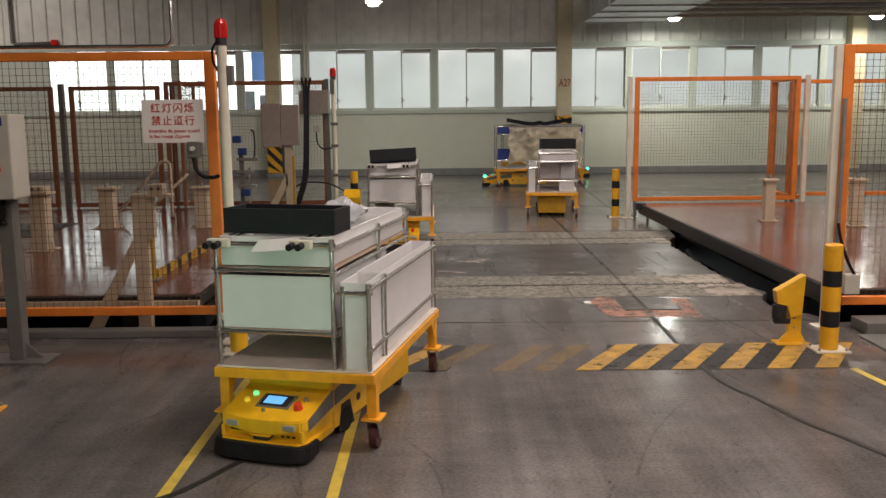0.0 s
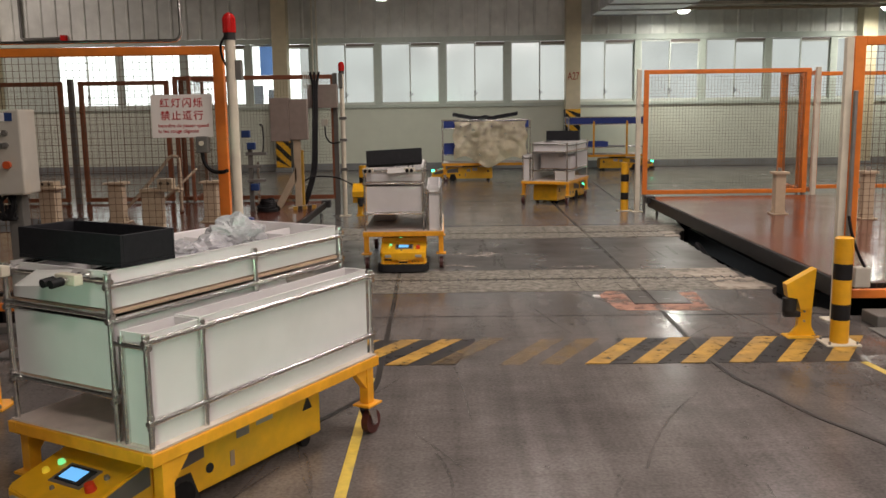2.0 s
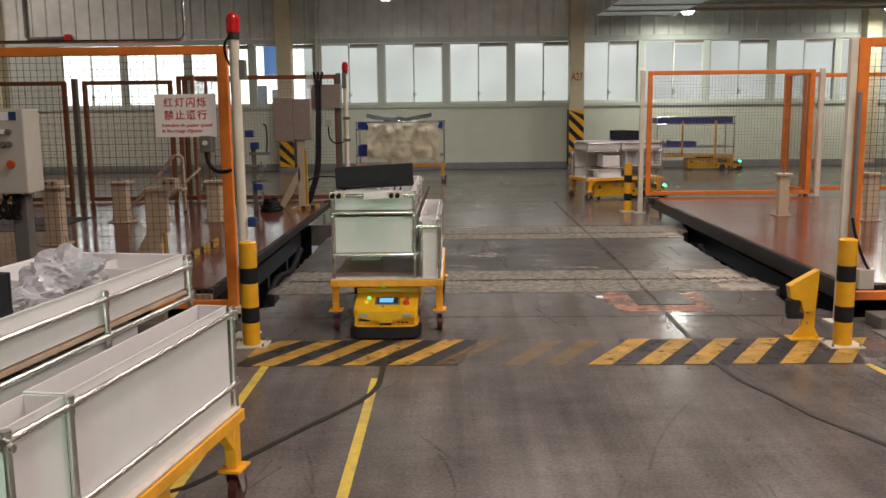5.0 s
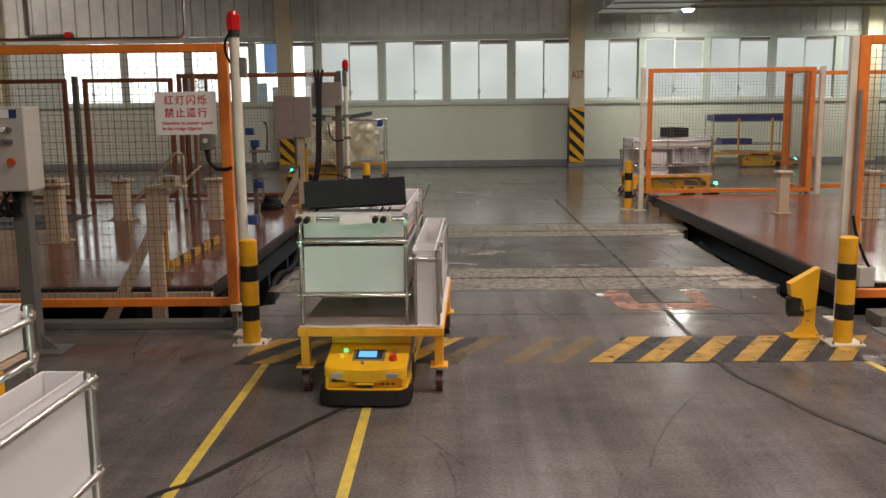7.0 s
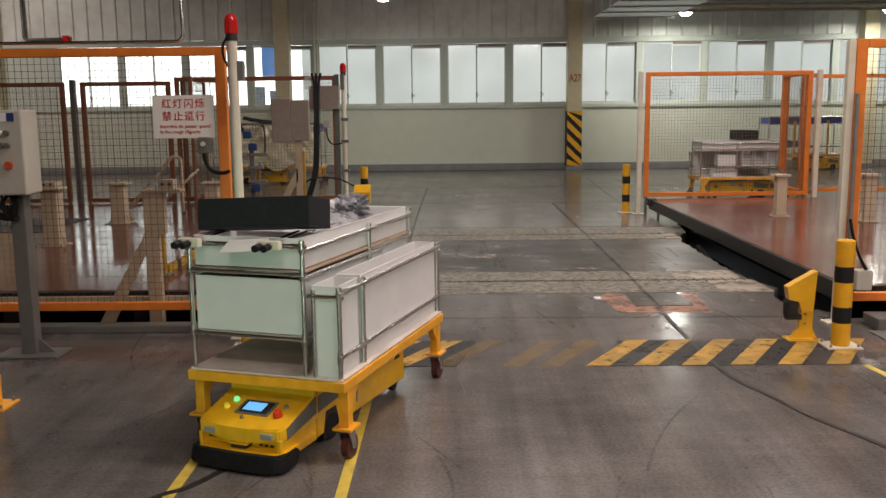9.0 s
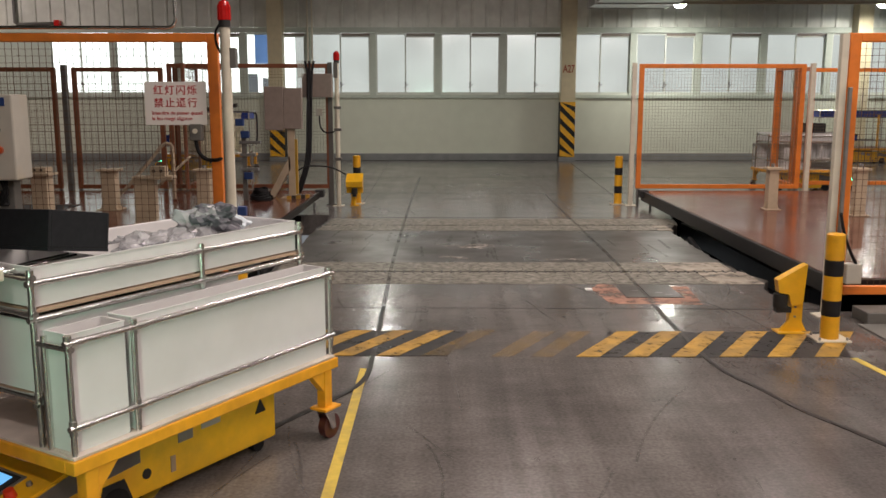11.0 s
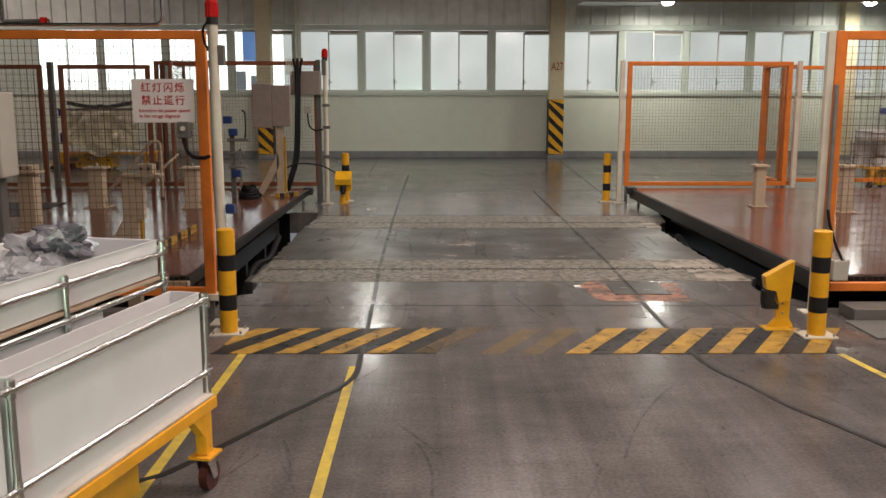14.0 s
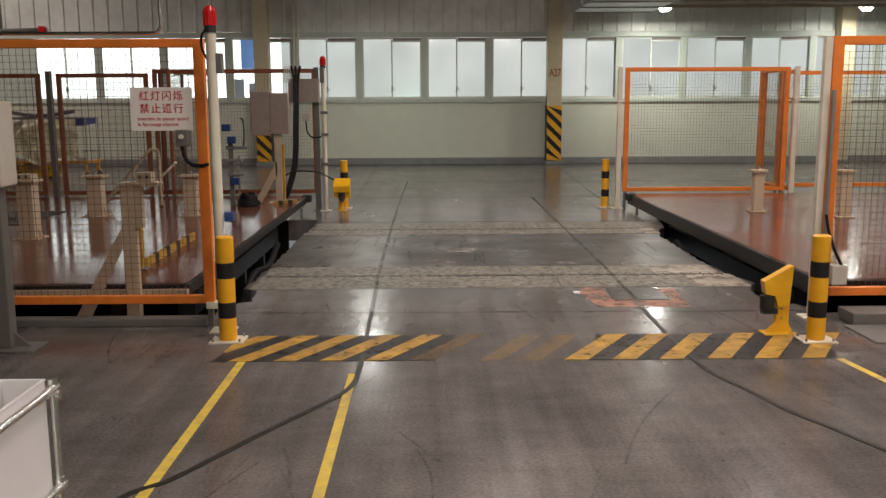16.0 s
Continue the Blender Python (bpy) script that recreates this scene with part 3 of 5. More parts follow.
for y, n in ((8.50, 50), (11.765, 48)):
    bm = bmesh.new()
    for k in range(n):
        box(bm, -1.6 + k * 0.092, -1.6 + k * 0.092 + 0.016, y - 0.065, y + 0.065, 0.0, 0.0075)
    box(bm, -1.62, 2.85, y - 0.003, y + 0.003, 0.0, 0.003)
    mark("slot_row", bm, M["tape"], "row of short dark slots in the rim", "slots")
patch = tagged(new("floor_patch"), "pinkish mortar patch round a sunken floor plate", "patch", "", "structure")
for q in ([(1.30, 7.70), (1.37, 7.12), (1.55, 7.12), (1.53, 7.86), (1.40, 7.90)], [(1.55, 7.12), (2.12, 7.09), (2.05, 7.33), (1.545, 7.34)],
          [(2.05, 7.33), (2.12, 7.09), (2.19, 7.86), (2.02, 7.84)]):
    part("mortar", made(flat, q, 0.0, 0.003), M["patch"], patch)
part("plate", made(flat, [(1.56, 7.86), (1.55, 7.36), (1.74, 7.355), (1.745, 7.86)], 0.0, 0.006), M["asphalt"], patch, "dark steel cover plate")
part("plate", made(flat, [(1.755, 7.86), (1.75, 7.355), (2.03, 7.345), (2.02, 7.84)], 0.0, 0.008), M["asphalt"], patch, "dark steel cover plate")
# small steel bars added for the bright glints on the plate
for x, y in ((1.86, 7.52), (1.93, 7.44), (1.67, 7.60)):
    part("glint_bar", made(box, x - 0.03, x + 0.03, y - 0.01, y + 0.01, 0.006, 0.010, 0.001), M["steel"], patch, "small steel bar added for a glint")
solid("paper_scrap", made(box, 1.245, 1.305, 7.62, 7.70, 0.0, 0.012, 0.003, pose(0, 0, 0)), M["paper"], "small pale scrap lying on the floor", "scrap")
rnd = random.Random(15)
for cx, cy, n, r in ((0.28, 10.05, 7, 0.09), (0.02, 9.3, 3, 0.06), (0.55, 8.2, 2, 0.05), (1.3, 9.25, 3, 0.07)):
    bm = bmesh.new()
    for k in range(n):
        ax, ay, rr = cx + rnd.uniform(-0.22, 0.22), cy + rnd.uniform(-0.10, 0.10), r * rnd.uniform(0.5, 1.1)
        flat(bm, [(ax + rr * 1.5 * math.cos(a) * rnd.uniform(0.6, 1.2), ay + rr * math.sin(a) * rnd.uniform(0.6, 1.2)) for a in (2 * math.pi * i / 11 for i in range(11))], 0.0, 0.002 + 0.0003 * k)
    mark("paint_spill", bm, M["white_spill"], "old pale paint spill worn into the floor", "stain")
mark("floor_joint", made(ribbon, [(-1.7, 6.99), (3.0, 6.93)], 0.010, 0.0, 0.0025), M["tape"], "thin sawn joint across the floor", "joint")
for x0, y0, x1, y1 in ((-1.33, 14.4, -1.52, 24.9), (2.95, 15.0, 3.42, 24.5), (-7.0, 16.05, 9.0, 15.9), (-1.64, 12.6, 3.2, 12.56), (-7.0, 19.4, 9.0, 19.3)):
    mark("floor_joint", made(ribbon, [(x0, y0), (x1, y1)], 0.013, 0.0, 0.0025), M["tape"], "thin sawn joint across the floor", "joint")


M["scuff"] = worn_coat("tyre_scuff", (0.17, 0.16, 0.15), (0.135, 0.125, 0.12), 0.50, 9.0, soft=0.12, cover=0.5)
M["rub"] = worn_coat("rubber_streak", (0.05, 0.047, 0.045), (0.08, 0.075, 0.07), 0.50, 7.0, soft=0.14, cover=0.4)
rnd = random.Random(21)
for light in (True, False):
    bm = bmesh.new()
    for k in range(34):
        x, y = rnd.uniform(-2.2, 3.4), rnd.uniform(2.8, 7.6) if k < 22 else rnd.uniform(12.6, 20.0)
        a, bend, ln = rnd.uniform(-0.5, 0.5), rnd.uniform(-0.5, 0.5), rnd.uniform(0.3, 1.3)
        pts = []
        for s in range(9):
            pts.append((x, y))
            x += math.sin(a) * ln / 8
            y += math.cos(a) * ln / 8
            a += bend / 8
        ribbon(bm, pts, rnd.uniform(0.006, 0.016), 0.0, 0.0012)
    ob = mark("scuff_marks" if light else "rubber_streaks", bm, M["scuff" if light else "rub"], "faint tyre scuffs and streaks on the floor", "scuffs")
    ob["kind"] = "stuff"
bm = bmesh.new()
for k in range(90):
    x, y, r = rnd.uniform(-2.4, 3.6), rnd.uniform(2.6, 7.4), rnd.uniform(0.006, 0.017)
    flat(bm, [(x + r * math.cos(a) * rnd.uniform(0.6, 1.3), y + 1.6 * r * math.sin(a)) for a in (0, 1.05, 2.1, 3.14, 4.2, 5.2)], 0.0, 0.0014)
for k in range(26):
    x, y = rnd.uniform(-1.5, 2.7), rnd.uniform(9.1, 11.2)
    ribbon(bm, [(x, y), (x + rnd.uniform(-0.06, 0.06), y + rnd.uniform(0.3, 0.9))], rnd.uniform(0.01, 0.04), 0.0, 0.0014)
ob = mark("grime_spots", bm, M["rub"], "dark grime spots trodden into the floor", "stains")
ob["kind"] = "stuff"

# ---- transfer platforms over the pits ----
def platform(x0, x1, label):
    p = thing("transfer_platform", pose(0, 0, 0), label, "platform", "platforms")
    part("deck", made(box, x0, x1, 6.98, 13.95, 0.235, 0.25), M["platform"], p)
    inner, sgn = (x1, 1) if x1 < 0 else (x0, -1)
    a, b = sorted((inner - sgn * 0.05, inner + sgn * 0.03))
    part("edge_beam", made(box, a, b, 6.95, 13.98, 0.15 if x1 < 0 else 0.09, 0.245, 0.008), M["dark_edge"], p, "dark steel edge beam")
    part("edge_beam", made(box, x0 + 0.06, x1 - 0.06, 6.93, 6.98, 0.16, 0.245, 0.006), M["dark_edge"], p, "dark steel edge beam")
    for y in (8.2, 9.4, 10.6, 11.8):
        part("support", made(box, inner - sgn * 0.35 - 0.06, inner - sgn * 0.35 + 0.06, y - 0.06, y + 0.06, -1.05, 0.235), M["dark_edge"], p)
    part("cross_beam", made(box, inner - sgn * 0.25 - 0.05, inner - sgn * 0.25 + 0.05, 7.95, 12.4, -0.25, -0.05), M["dark_edge"], p)
    bm = bmesh.new()
    pipe(bm, curve_points([(inner + sgn * 0.02, 8.9, -0.4), (inner + sgn * 0.05, 9.4, -0.15), (inner + sgn * 0.06, 10.2, -0.2), (inner, 11.2, -0.1)]), 0.04)
    part("hose", bm, M["rubber"], p)
    for y in (13.78,):
        part("buffer", made(box, inner + sgn * 0.02 - 0.07, inner + sgn * 0.02 + 0.07, y - 0.03, y + 0.14, 0.16, 0.27, 0.012), M["black"], p, "black rubber buffer")
        part("stay", made(rod, (inner - sgn * 0.02, y - 0.25, 0.0), (inner - sgn * 0.02, y - 0.25, 0.10), 0.02, 8), M["steel"], p)
    return p


platform(-9.0, PLAT_L, "glossy red-brown platform deck over a dark pit")
platform(PLAT_R, 10.0, "glossy red-brown platform deck over a dark pit")


# ---- fences ----
def wires(bm, w, h, step, t):
    """A welded wire grid in the x-z plane from the origin."""
    n = int(w / step)
    for i in range(1, n + 1):
        x = i * w / (n + 1)
        box(bm, x - t / 2, x + t / 2, -t / 2, t / 2, 0, h)
    k = int(h / step)
    for i in range(1, k + 1):
        z = i * h / (k + 1)
        box(bm, 0, w, -t / 2 - t, t / 2 - t, z - t / 2, z + t / 2)


def fence_panel(x, y, turn, w, z0, z1, colour, label, bar=0.07, wire="wire", step=0.05, t=0.0032, deep=0.05, rail=0.066):
    p = thing("mesh_fence", pose(x, y, 0, 0, 0, turn), label, "fence", "safety fence panels")
    d = deep / 2
    part("upright", made(box, 0, bar, -d, d, z0, z1, 0.005), M[colour], p)
    part("upright", made(box, w - bar, w, -d, d, z0, z1, 0.005), M[colour], p)
    part("rail", made(box, bar, w - bar, -d, d, z1 - rail, z1, 0.005), M[colour], p)
    part("rail", made(box, bar, w - bar, -d, d, z0, z0 + rail, 0.005), M[colour], p)
    for u in (bar / 2, w - bar / 2):
        part("foot", made(box, u - 0.02, u + 0.02, -0.02, 0.02, 0.0, z0 + 0.004), M["grey_paint"], p)
    bm = bmesh.new()
    wires(bm, w - 2 * bar, z1 - z0 - 2 * rail, step, t)
    g = part("wire_grid", bm, M[wire], p, "fine welded wire grid")
    g["kind"] = "stuff"
    g.location = (bar, 0, z0 + rail)
    return p


def fence_post(x, y, h, colour, label, w=0.06):
    p = thing("fence_post", pose(x, y, 0), label, "post", "fence posts")
    part("shaft", made(box, -w / 2, w / 2, -w / 2, w / 2, 0.012, h, 0.005), M[colour], p)
    part("foot_plate", made(box, -0.09, 0.09, -0.07, 0.07, 0, 0.012, 0.003), M[colour], p)
    return p


ORANGE_FENCE = "orange framed wire mesh safety fence panel"
RUST_FENCE = "rust-brown framed wire mesh safety fence panel"
FY = 6.64
fence_panel(-4.75, FY, 0, 3.09, 0.165, 2.135, "orange", ORANGE_FENCE, bar=0.078, deep=0.06, rail=0.062)
fence_panel(3.02, 6.78, 0, 2.6, 0.16, 2.15, "orange", ORANGE_FENCE, bar=0.085, deep=0.06)
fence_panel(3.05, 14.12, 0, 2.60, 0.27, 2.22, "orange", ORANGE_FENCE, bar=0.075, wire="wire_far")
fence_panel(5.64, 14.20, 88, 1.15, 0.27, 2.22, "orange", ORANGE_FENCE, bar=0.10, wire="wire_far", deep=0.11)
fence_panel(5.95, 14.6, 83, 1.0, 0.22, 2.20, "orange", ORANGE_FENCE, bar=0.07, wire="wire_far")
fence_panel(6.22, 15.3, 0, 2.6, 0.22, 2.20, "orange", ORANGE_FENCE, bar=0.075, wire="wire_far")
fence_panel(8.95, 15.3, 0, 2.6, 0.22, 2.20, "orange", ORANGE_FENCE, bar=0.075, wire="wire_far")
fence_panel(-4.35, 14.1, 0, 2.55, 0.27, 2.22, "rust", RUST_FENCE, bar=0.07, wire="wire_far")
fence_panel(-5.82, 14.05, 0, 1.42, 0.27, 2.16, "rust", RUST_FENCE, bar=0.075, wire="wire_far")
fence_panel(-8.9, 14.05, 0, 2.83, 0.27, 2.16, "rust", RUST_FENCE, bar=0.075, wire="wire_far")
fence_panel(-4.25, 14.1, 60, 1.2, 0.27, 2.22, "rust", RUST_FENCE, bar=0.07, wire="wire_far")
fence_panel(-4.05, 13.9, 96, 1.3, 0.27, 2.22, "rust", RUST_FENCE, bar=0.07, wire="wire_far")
for x, y, h, c in ((2.96, 14.06, 2.23, "pole"), (5.74, 14.06, 2.23, "pole"), (6.08, 14.9, 2.2, "pole"), (-5.94, 14.05, 2.2, "grey_paint"),
                   (-1.80, 14.1, 2.24, "grey_paint"), (2.962, 6.72, 2.14, "pole")):
    fence_post(x, y, h, c, "cream painted steel fence post" if c == "pole" else "grey steel fence post", 0.055 if y < 7 else 0.07)

# base rail, floor channel and hardware of the left fence
slab("floor_channel", -5.2, -1.72, 6.56, 6.70, 0.0, 0.055, M["grey_paint"], "grey steel floor channel below the fence", "channel", bevel=0.006)
slab("floor_channel", 3.25, 5.6, 6.76, 6.84, 0.0, 0.03, M["dark_edge"], "grey steel floor channel below the fence", "channel", bevel=0.006)
slab("base_plate", 3.08, 3.9, 5.92, 6.42, 0.0, 0.012, M["grey_paint"], "thin grey steel plate bolted to the floor", "plate", kind="", bevel=0.003)
slab("steel_block", 3.16, 3.9, 6.44, 6.70, 0.0, 0.09, M["grey_paint"], "low grey steel floor block beside the fence", "block", kind="", bevel=0.008)
bracket = solid("foot_bracket", made(box, -1.72, -1.60, 6.58, 6.68, 0.13, 0.18, 0.004), M["pole"], "cream angle bracket at the fence foot", "bracket")
bm = bmesh.new()
pipe(bm, [(-4.8, FY - 0.02, 2.175), (-2.02, FY - 0.02, 2.175)] + [(-2.02 + 0.06 * math.sin(a), FY - 0.02, 2.235 - 0.06 * math.cos(a)) for a in (0.4, 0.8, 1.2, 1.57)] + [(-1.96, FY - 0.02, 3.6)], 0.013)
solid("conduit", bm, M["chrome"], "thin galvanised conduit along the fence top", "conduit")
bm = bmesh.new()
pipe(bm, curve_points([(-1.84, FY - 0.07, 1.37), (-1.82, FY - 0.07, 1.28), (-1.77, FY - 0.07, 1.225), (-1.70, FY - 0.07, 1.215), (-1.64, FY - 0.14, 1.23)]), 0.014)
solid("cable", bm, M["rubber"], "black cable looped round the fence post", "cable")
jb = thing("junction_box", pose(-1.83, FY - 0.07, 1.36), "small grey junction box on the fence", "box")
part("body", made(box, -0.045, 0.045, -0.03, 0.04, 0, 0.12, 0.008), M["grey_paint"], jb)
part("button", made(rod, (0, -0.03, 0.07), (0, -0.045, 0.07), 0.018, 12), M["pole"], jb)
jb2 = thing("junction_box", pose(3.12, 6.66, 0.27), "small grey junction box on the fence", "box")
part("body", made(box, -0.06, 0.06, -0.04, 0.04, 0, 0.155, 0.008), M["cabinet"], jb2)
bm = bmesh.new()
pipe(bm, curve_points([(-0.13, -0.03, 0.55), (-0.11, -0.05, 0.42), (-0.05, -0.05, 0.26), (0.02, -0.02, 0.15)]), 0.012)
part("cable", bm, M["rubber"], jb2)
strip_ob = thing("cable_duct", pose(3.0, 6.70, 0.45), "grey plastic cable duct on the fence post", "duct")
part("body", made(box, -0.005, 0.02, -0.045, -0.012, 0, 1.3, 0.004), M["steel"], strip_ob)

# warning sign
sg = thing("warning_sign", pose(-1.975, FY - 0.060, 1.63), "white warning sign with red Chinese and French lettering", "sign")
part("board", made(box, -0.226, 0.226, -0.004, 0.004, -0.157, 0.157, 0.002), M["sign"], sg)
for word, size, z in (("\u7ea2\u706f\u95ea\u70c1", 0.074, 0.092), ("\u7981\u6b62\u901a\u884c", 0.074, 0.0)):
    for k, ch in enumerate(word):
        lettering(sg, ch, size, (-0.122 + 0.082 * k, -0.0055, z), M["red_ink"])
lettering(sg, "Interdire de passer quand", 0.036, (-0.178, -0.0055, -0.070), M["red_ink"], align="LEFT")
lettering(sg, "le feu rouge clignote", 0.036, (-0.178, -0.0055, -0.110), M["red_ink"], align="LEFT")


# ---- poles with red beacons ----
def beacon_pole(x, y, h, r, s, label):
    p = thing("beacon_pole", pose(x, y, 0), label, "beacon")
    part("pole", made(rod, (0, 0, 0.012), (0, 0, h), r, 16), M["pole"], p)
    part("foot_plate", made(box, -0.09, 0.09, -0.09, 0.09, 0, 0.012, 0.003), M["pole"], p)
    part("socket", made(rod, (0, 0, h), (0, 0, h + 0.05 * s), 0.042 * s, 16), M["black"], p)
    bm = bmesh.new()
    z = h + 0.05 * s
    for a, b, ra, rb in ((0, 0.10, 0.046, 0.044), (0.10, 0.125, 0.044, 0.034), (0.125, 0.138, 0.034, 0.012)):
        rod(bm, (0, 0, z + a * s), (0, 0, z + b * s), ra * s, 16, rb * s)
    part("lens", bm, M["beacon"], p, "ribbed red beacon lens")
    bm = bmesh.new()
    for k in range(12):
        a = 2 * math.pi * k / 12
        rod(bm, (0.045 * s * math.cos(a), 0.045 * s * math.sin(a), z), (0.044 * s * math.cos(a), 0.044 * s * math.sin(a), z + 0.10 * s), 0.004 * s, 5)
    part("lens_rib", bm, M["beacon"], p)
    return p


bp = beacon_pole(-1.555, 6.42, 2.16, 0.037, 1.0, "cream pole with a red flashing beacon on top")
part("switch_box", made(box, 0.03, 0.075, -0.02, 0.05, 1.88, 2.02, 0.006), M["grey_paint"], bp)
bm = bmesh.new()
pipe(bm, curve_points([(-0.02, -0.03, 2.19), (-0.06, -0.02, 2.13), (-0.075, 0.05, 2.05), (-0.07, 0.15, 1.99)]), 0.009)
part("cable", bm, M["rubber"], bp)
for z in (0.82,):
    part("sensor", made(box, 0.045, 0.11, -0.03, 0.03, z, z + 0.07, 0.008), M["blue_bit"], bp, "small blue sensor")
bq = beacon_pole(-1.68, 14.0, 2.22, 0.036, 1.0, "cream pole with a red flashing beacon on top")
part("switch_box", made(box, -0.045, 0.02, -0.06, -0.03, 2.0, 2.24, 0.006), M["grey_paint"], bq)
part("switch_box", made(box, -0.33, -0.23, -0.05, 0.0, 1.42, 1.53, 0.006), M["cabinet"], bq)
bm = bmesh.new()
pipe(bm, curve_points([(-0.28, -0.03, 1.42), (-0.26, -0.05, 1.25), (-0.18, -0.05, 1.16), (-0.04, -0.04, 1.17)]), 0.012)
part("cable", bm, M["rubber"], bq)
for z in (1.52, 1.18, 0.72):
    part("clamp", made(box, -0.05, 0.06, -0.045, 0.045, z, z + 0.045, 0.004), M["grey_paint"], bq)


# ---- bollards and sensor stands ----
def bollard(x, y, h=0.78, r=0.062, plate="pole"):
    b = thing("bollard", pose(x, y, 0), "yellow and black banded steel bollard on a bolted plate", "bollard", "bollards")
    part("foot_plate", made(box, -0.12, 0.12, -0.10, 0.10, 0, 0.014, 0.003), M[plate], b)
    cuts = [0.014] + [h * q for q in (0.235, 0.385, 0.615, 0.765)] + [h]
    for k, (z0, z1) in enumerate(zip(cuts, cuts[1:])):
        part("band", made(rod, (0, 0, z0), (0, 0, z1), r, 20), M["yellow" if k % 2 == 0 else "haz_black"], b, "" if k % 2 == 0 else "black painted band")
    part("cap", made(rod, (0, 0, h), (0, 0, h + 0.008), r, 20, r - 0.012), M["yellow"], b)
    for sx in (-1, 1):
        for sy in (-1, 1):
            part("bolt", made(rod, (sx * 0.095, sy * 0.075, 0.014), (sx * 0.095, sy * 0.075, 0.034), 0.009, 6), M["steel"], b)
    return b


bollard(-1.455, 6.13, 0.745)
bollard(2.695, 6.02, 0.745)
bollard(-1.42, 14.32, 0.77)
bollard(2.80, 14.25, 0.77)
bollard(-2.66, 4.86, 0.80, plate="cart_yellow")


def sensor_stand(x, y, turn, label, half=0.04):
    s = thing("sensor_stand", pose(x, y, 0, 0, 0, turn), label, "sensor stand", "sensor stands")
    part("foot_plate", made(box, -0.10, 0.09, -0.07, 0.07, 0, 0.012, 0.003), M["agv_yellow"], s)
    bm = bmesh.new()
    prism(bm, [(-0.075, 0.012), (0.12, 0.012), (0.085, 0.08), (0.085, 0.36), (-0.01, 0.36), (-0.01, 0.09)], -0.012, 0.012)
    box(bm, 0.0, 0.085, 0.012, 0.06, 0.012, 0.34)
    part("bracket", bm, M["agv_yellow"], s)
    bm = bmesh.new()
    prism(bm, [(-0.115, 0.39), (-0.10, 0.30), (-0.03, 0.285), (-0.005, 0.20), (0.075, 0.22), (0.092, 0.505), (0.075, 0.50)], -half, half)
    part("hood", bm, M["agv_yellow"], s, "slanted yellow hood")
    part("scanner", made(rod, (-0.075, 0, 0.19), (-0.075, 0, 0.285), 0.05, 16), M["black"], s, "black safety scanner")
    part("scanner_foot", made(box, -0.11, 0.0, -0.03, 0.03, 0.15, 0.19, 0.005), M["black"], s)
    for z in (0.12, 0.19, 0.26):
        part("bolt", made(rod, (0.03, -0.013, z), (0.03, -0.022, z), 0.008, 8), M["steel"], s)
    return s


sensor_stand(2.49, 6.22, 0, "yellow bracket with a slanted hood and scanner")
sensor_stand(-1.43, 14.05, 90, "yellow bracket with a slanted hood and scanner", 0.13)

# ---- control box on its post ----
cb = thing("control_box", pose(-2.94, 5.98, 0), "grey control box with push buttons on a post", "control box")
part("post", made(box, -0.055, 0.045, -0.05, 0.05, 0.014, 1.14, 0.006), M["grey_paint"], cb)
part("foot_plate", made(box, -0.22, 0.22, -0.13, 0.13, 0, 0.014, 0.003), M["grey_paint"], cb)
bm = bmesh.new()
prism(bm, [(0.045, 0.014), (0.16, 0.014), (0.045, 0.12)], -0.006, 0.006)
part("gusset", bm, M["grey_paint"], cb)
part("body", made(box, -0.30, 0.13, -0.17, 0.06, 1.13, 1.69, 0.012), M["cabinet"], cb)
part("label_plate", made(box, -0.10, 0.085, -0.173, -0.169, 1.615, 1.67), M["paper"], cb)
part("label_plate", made(box, 0.035, 0.085, -0.1745, -0.1715, 1.615, 1.67), M["blue_bit"], cb, "blue label")
for x, z, m, r in ((-0.01, 1.54, "green_led", 0.016), (0.03, 1.54, "grey_paint", 0.018), (-0.01, 1.46, "grey_paint", 0.018), (0.03, 1.46, "grey_paint", 0.018),
                   (0.03, 1.33, "orange_button", 0.026)):
    part("button", made(rod, (x, -0.168, z), (x, -0.195, z), r, 14), M["paper" if m == "green_led" else m], cb)
rnd = random.Random(3)
for k in range(9):
    x = rnd.uniform(-0.2, 0.05)
    bm = bmesh.new()
    pipe(bm, curve_points([(x, -0.06, 1.14), (x + rnd.uniform(-0.06, 0.06), -0.10, 1.05), (rnd.uniform(-0.12, 0.02), -0.10, 0.96), (rnd.uniform(-0.08, 0), -0.05, 1.05)], 5), 0.010, 6)
    part("cable", bm, M["rubber"], cb, "black cable loop")
tower = thing("signal_tower", pose(-3.10, 6.00, 1.69), "slim signal tower with red and green lamps", "signal lamp")
part("stem", made(rod, (0, 0, 0), (0, 0, 0.16), 0.014, 10), M["black"], tower)
part("lamp_segment", made(rod, (0, 0, 0.16), (0, 0, 0.20), 0.028, 14), M["black"], tower)
part("lamp_segment", made(rod, (0, 0, 0.20), (0, 0, 0.25), 0.028, 14), M["green_led"], tower, "lit green segment")
part("lamp_segment", made(rod, (0, 0, 0.25), (0, 0, 0.30), 0.028, 14), M["beacon"], tower, "red segment")


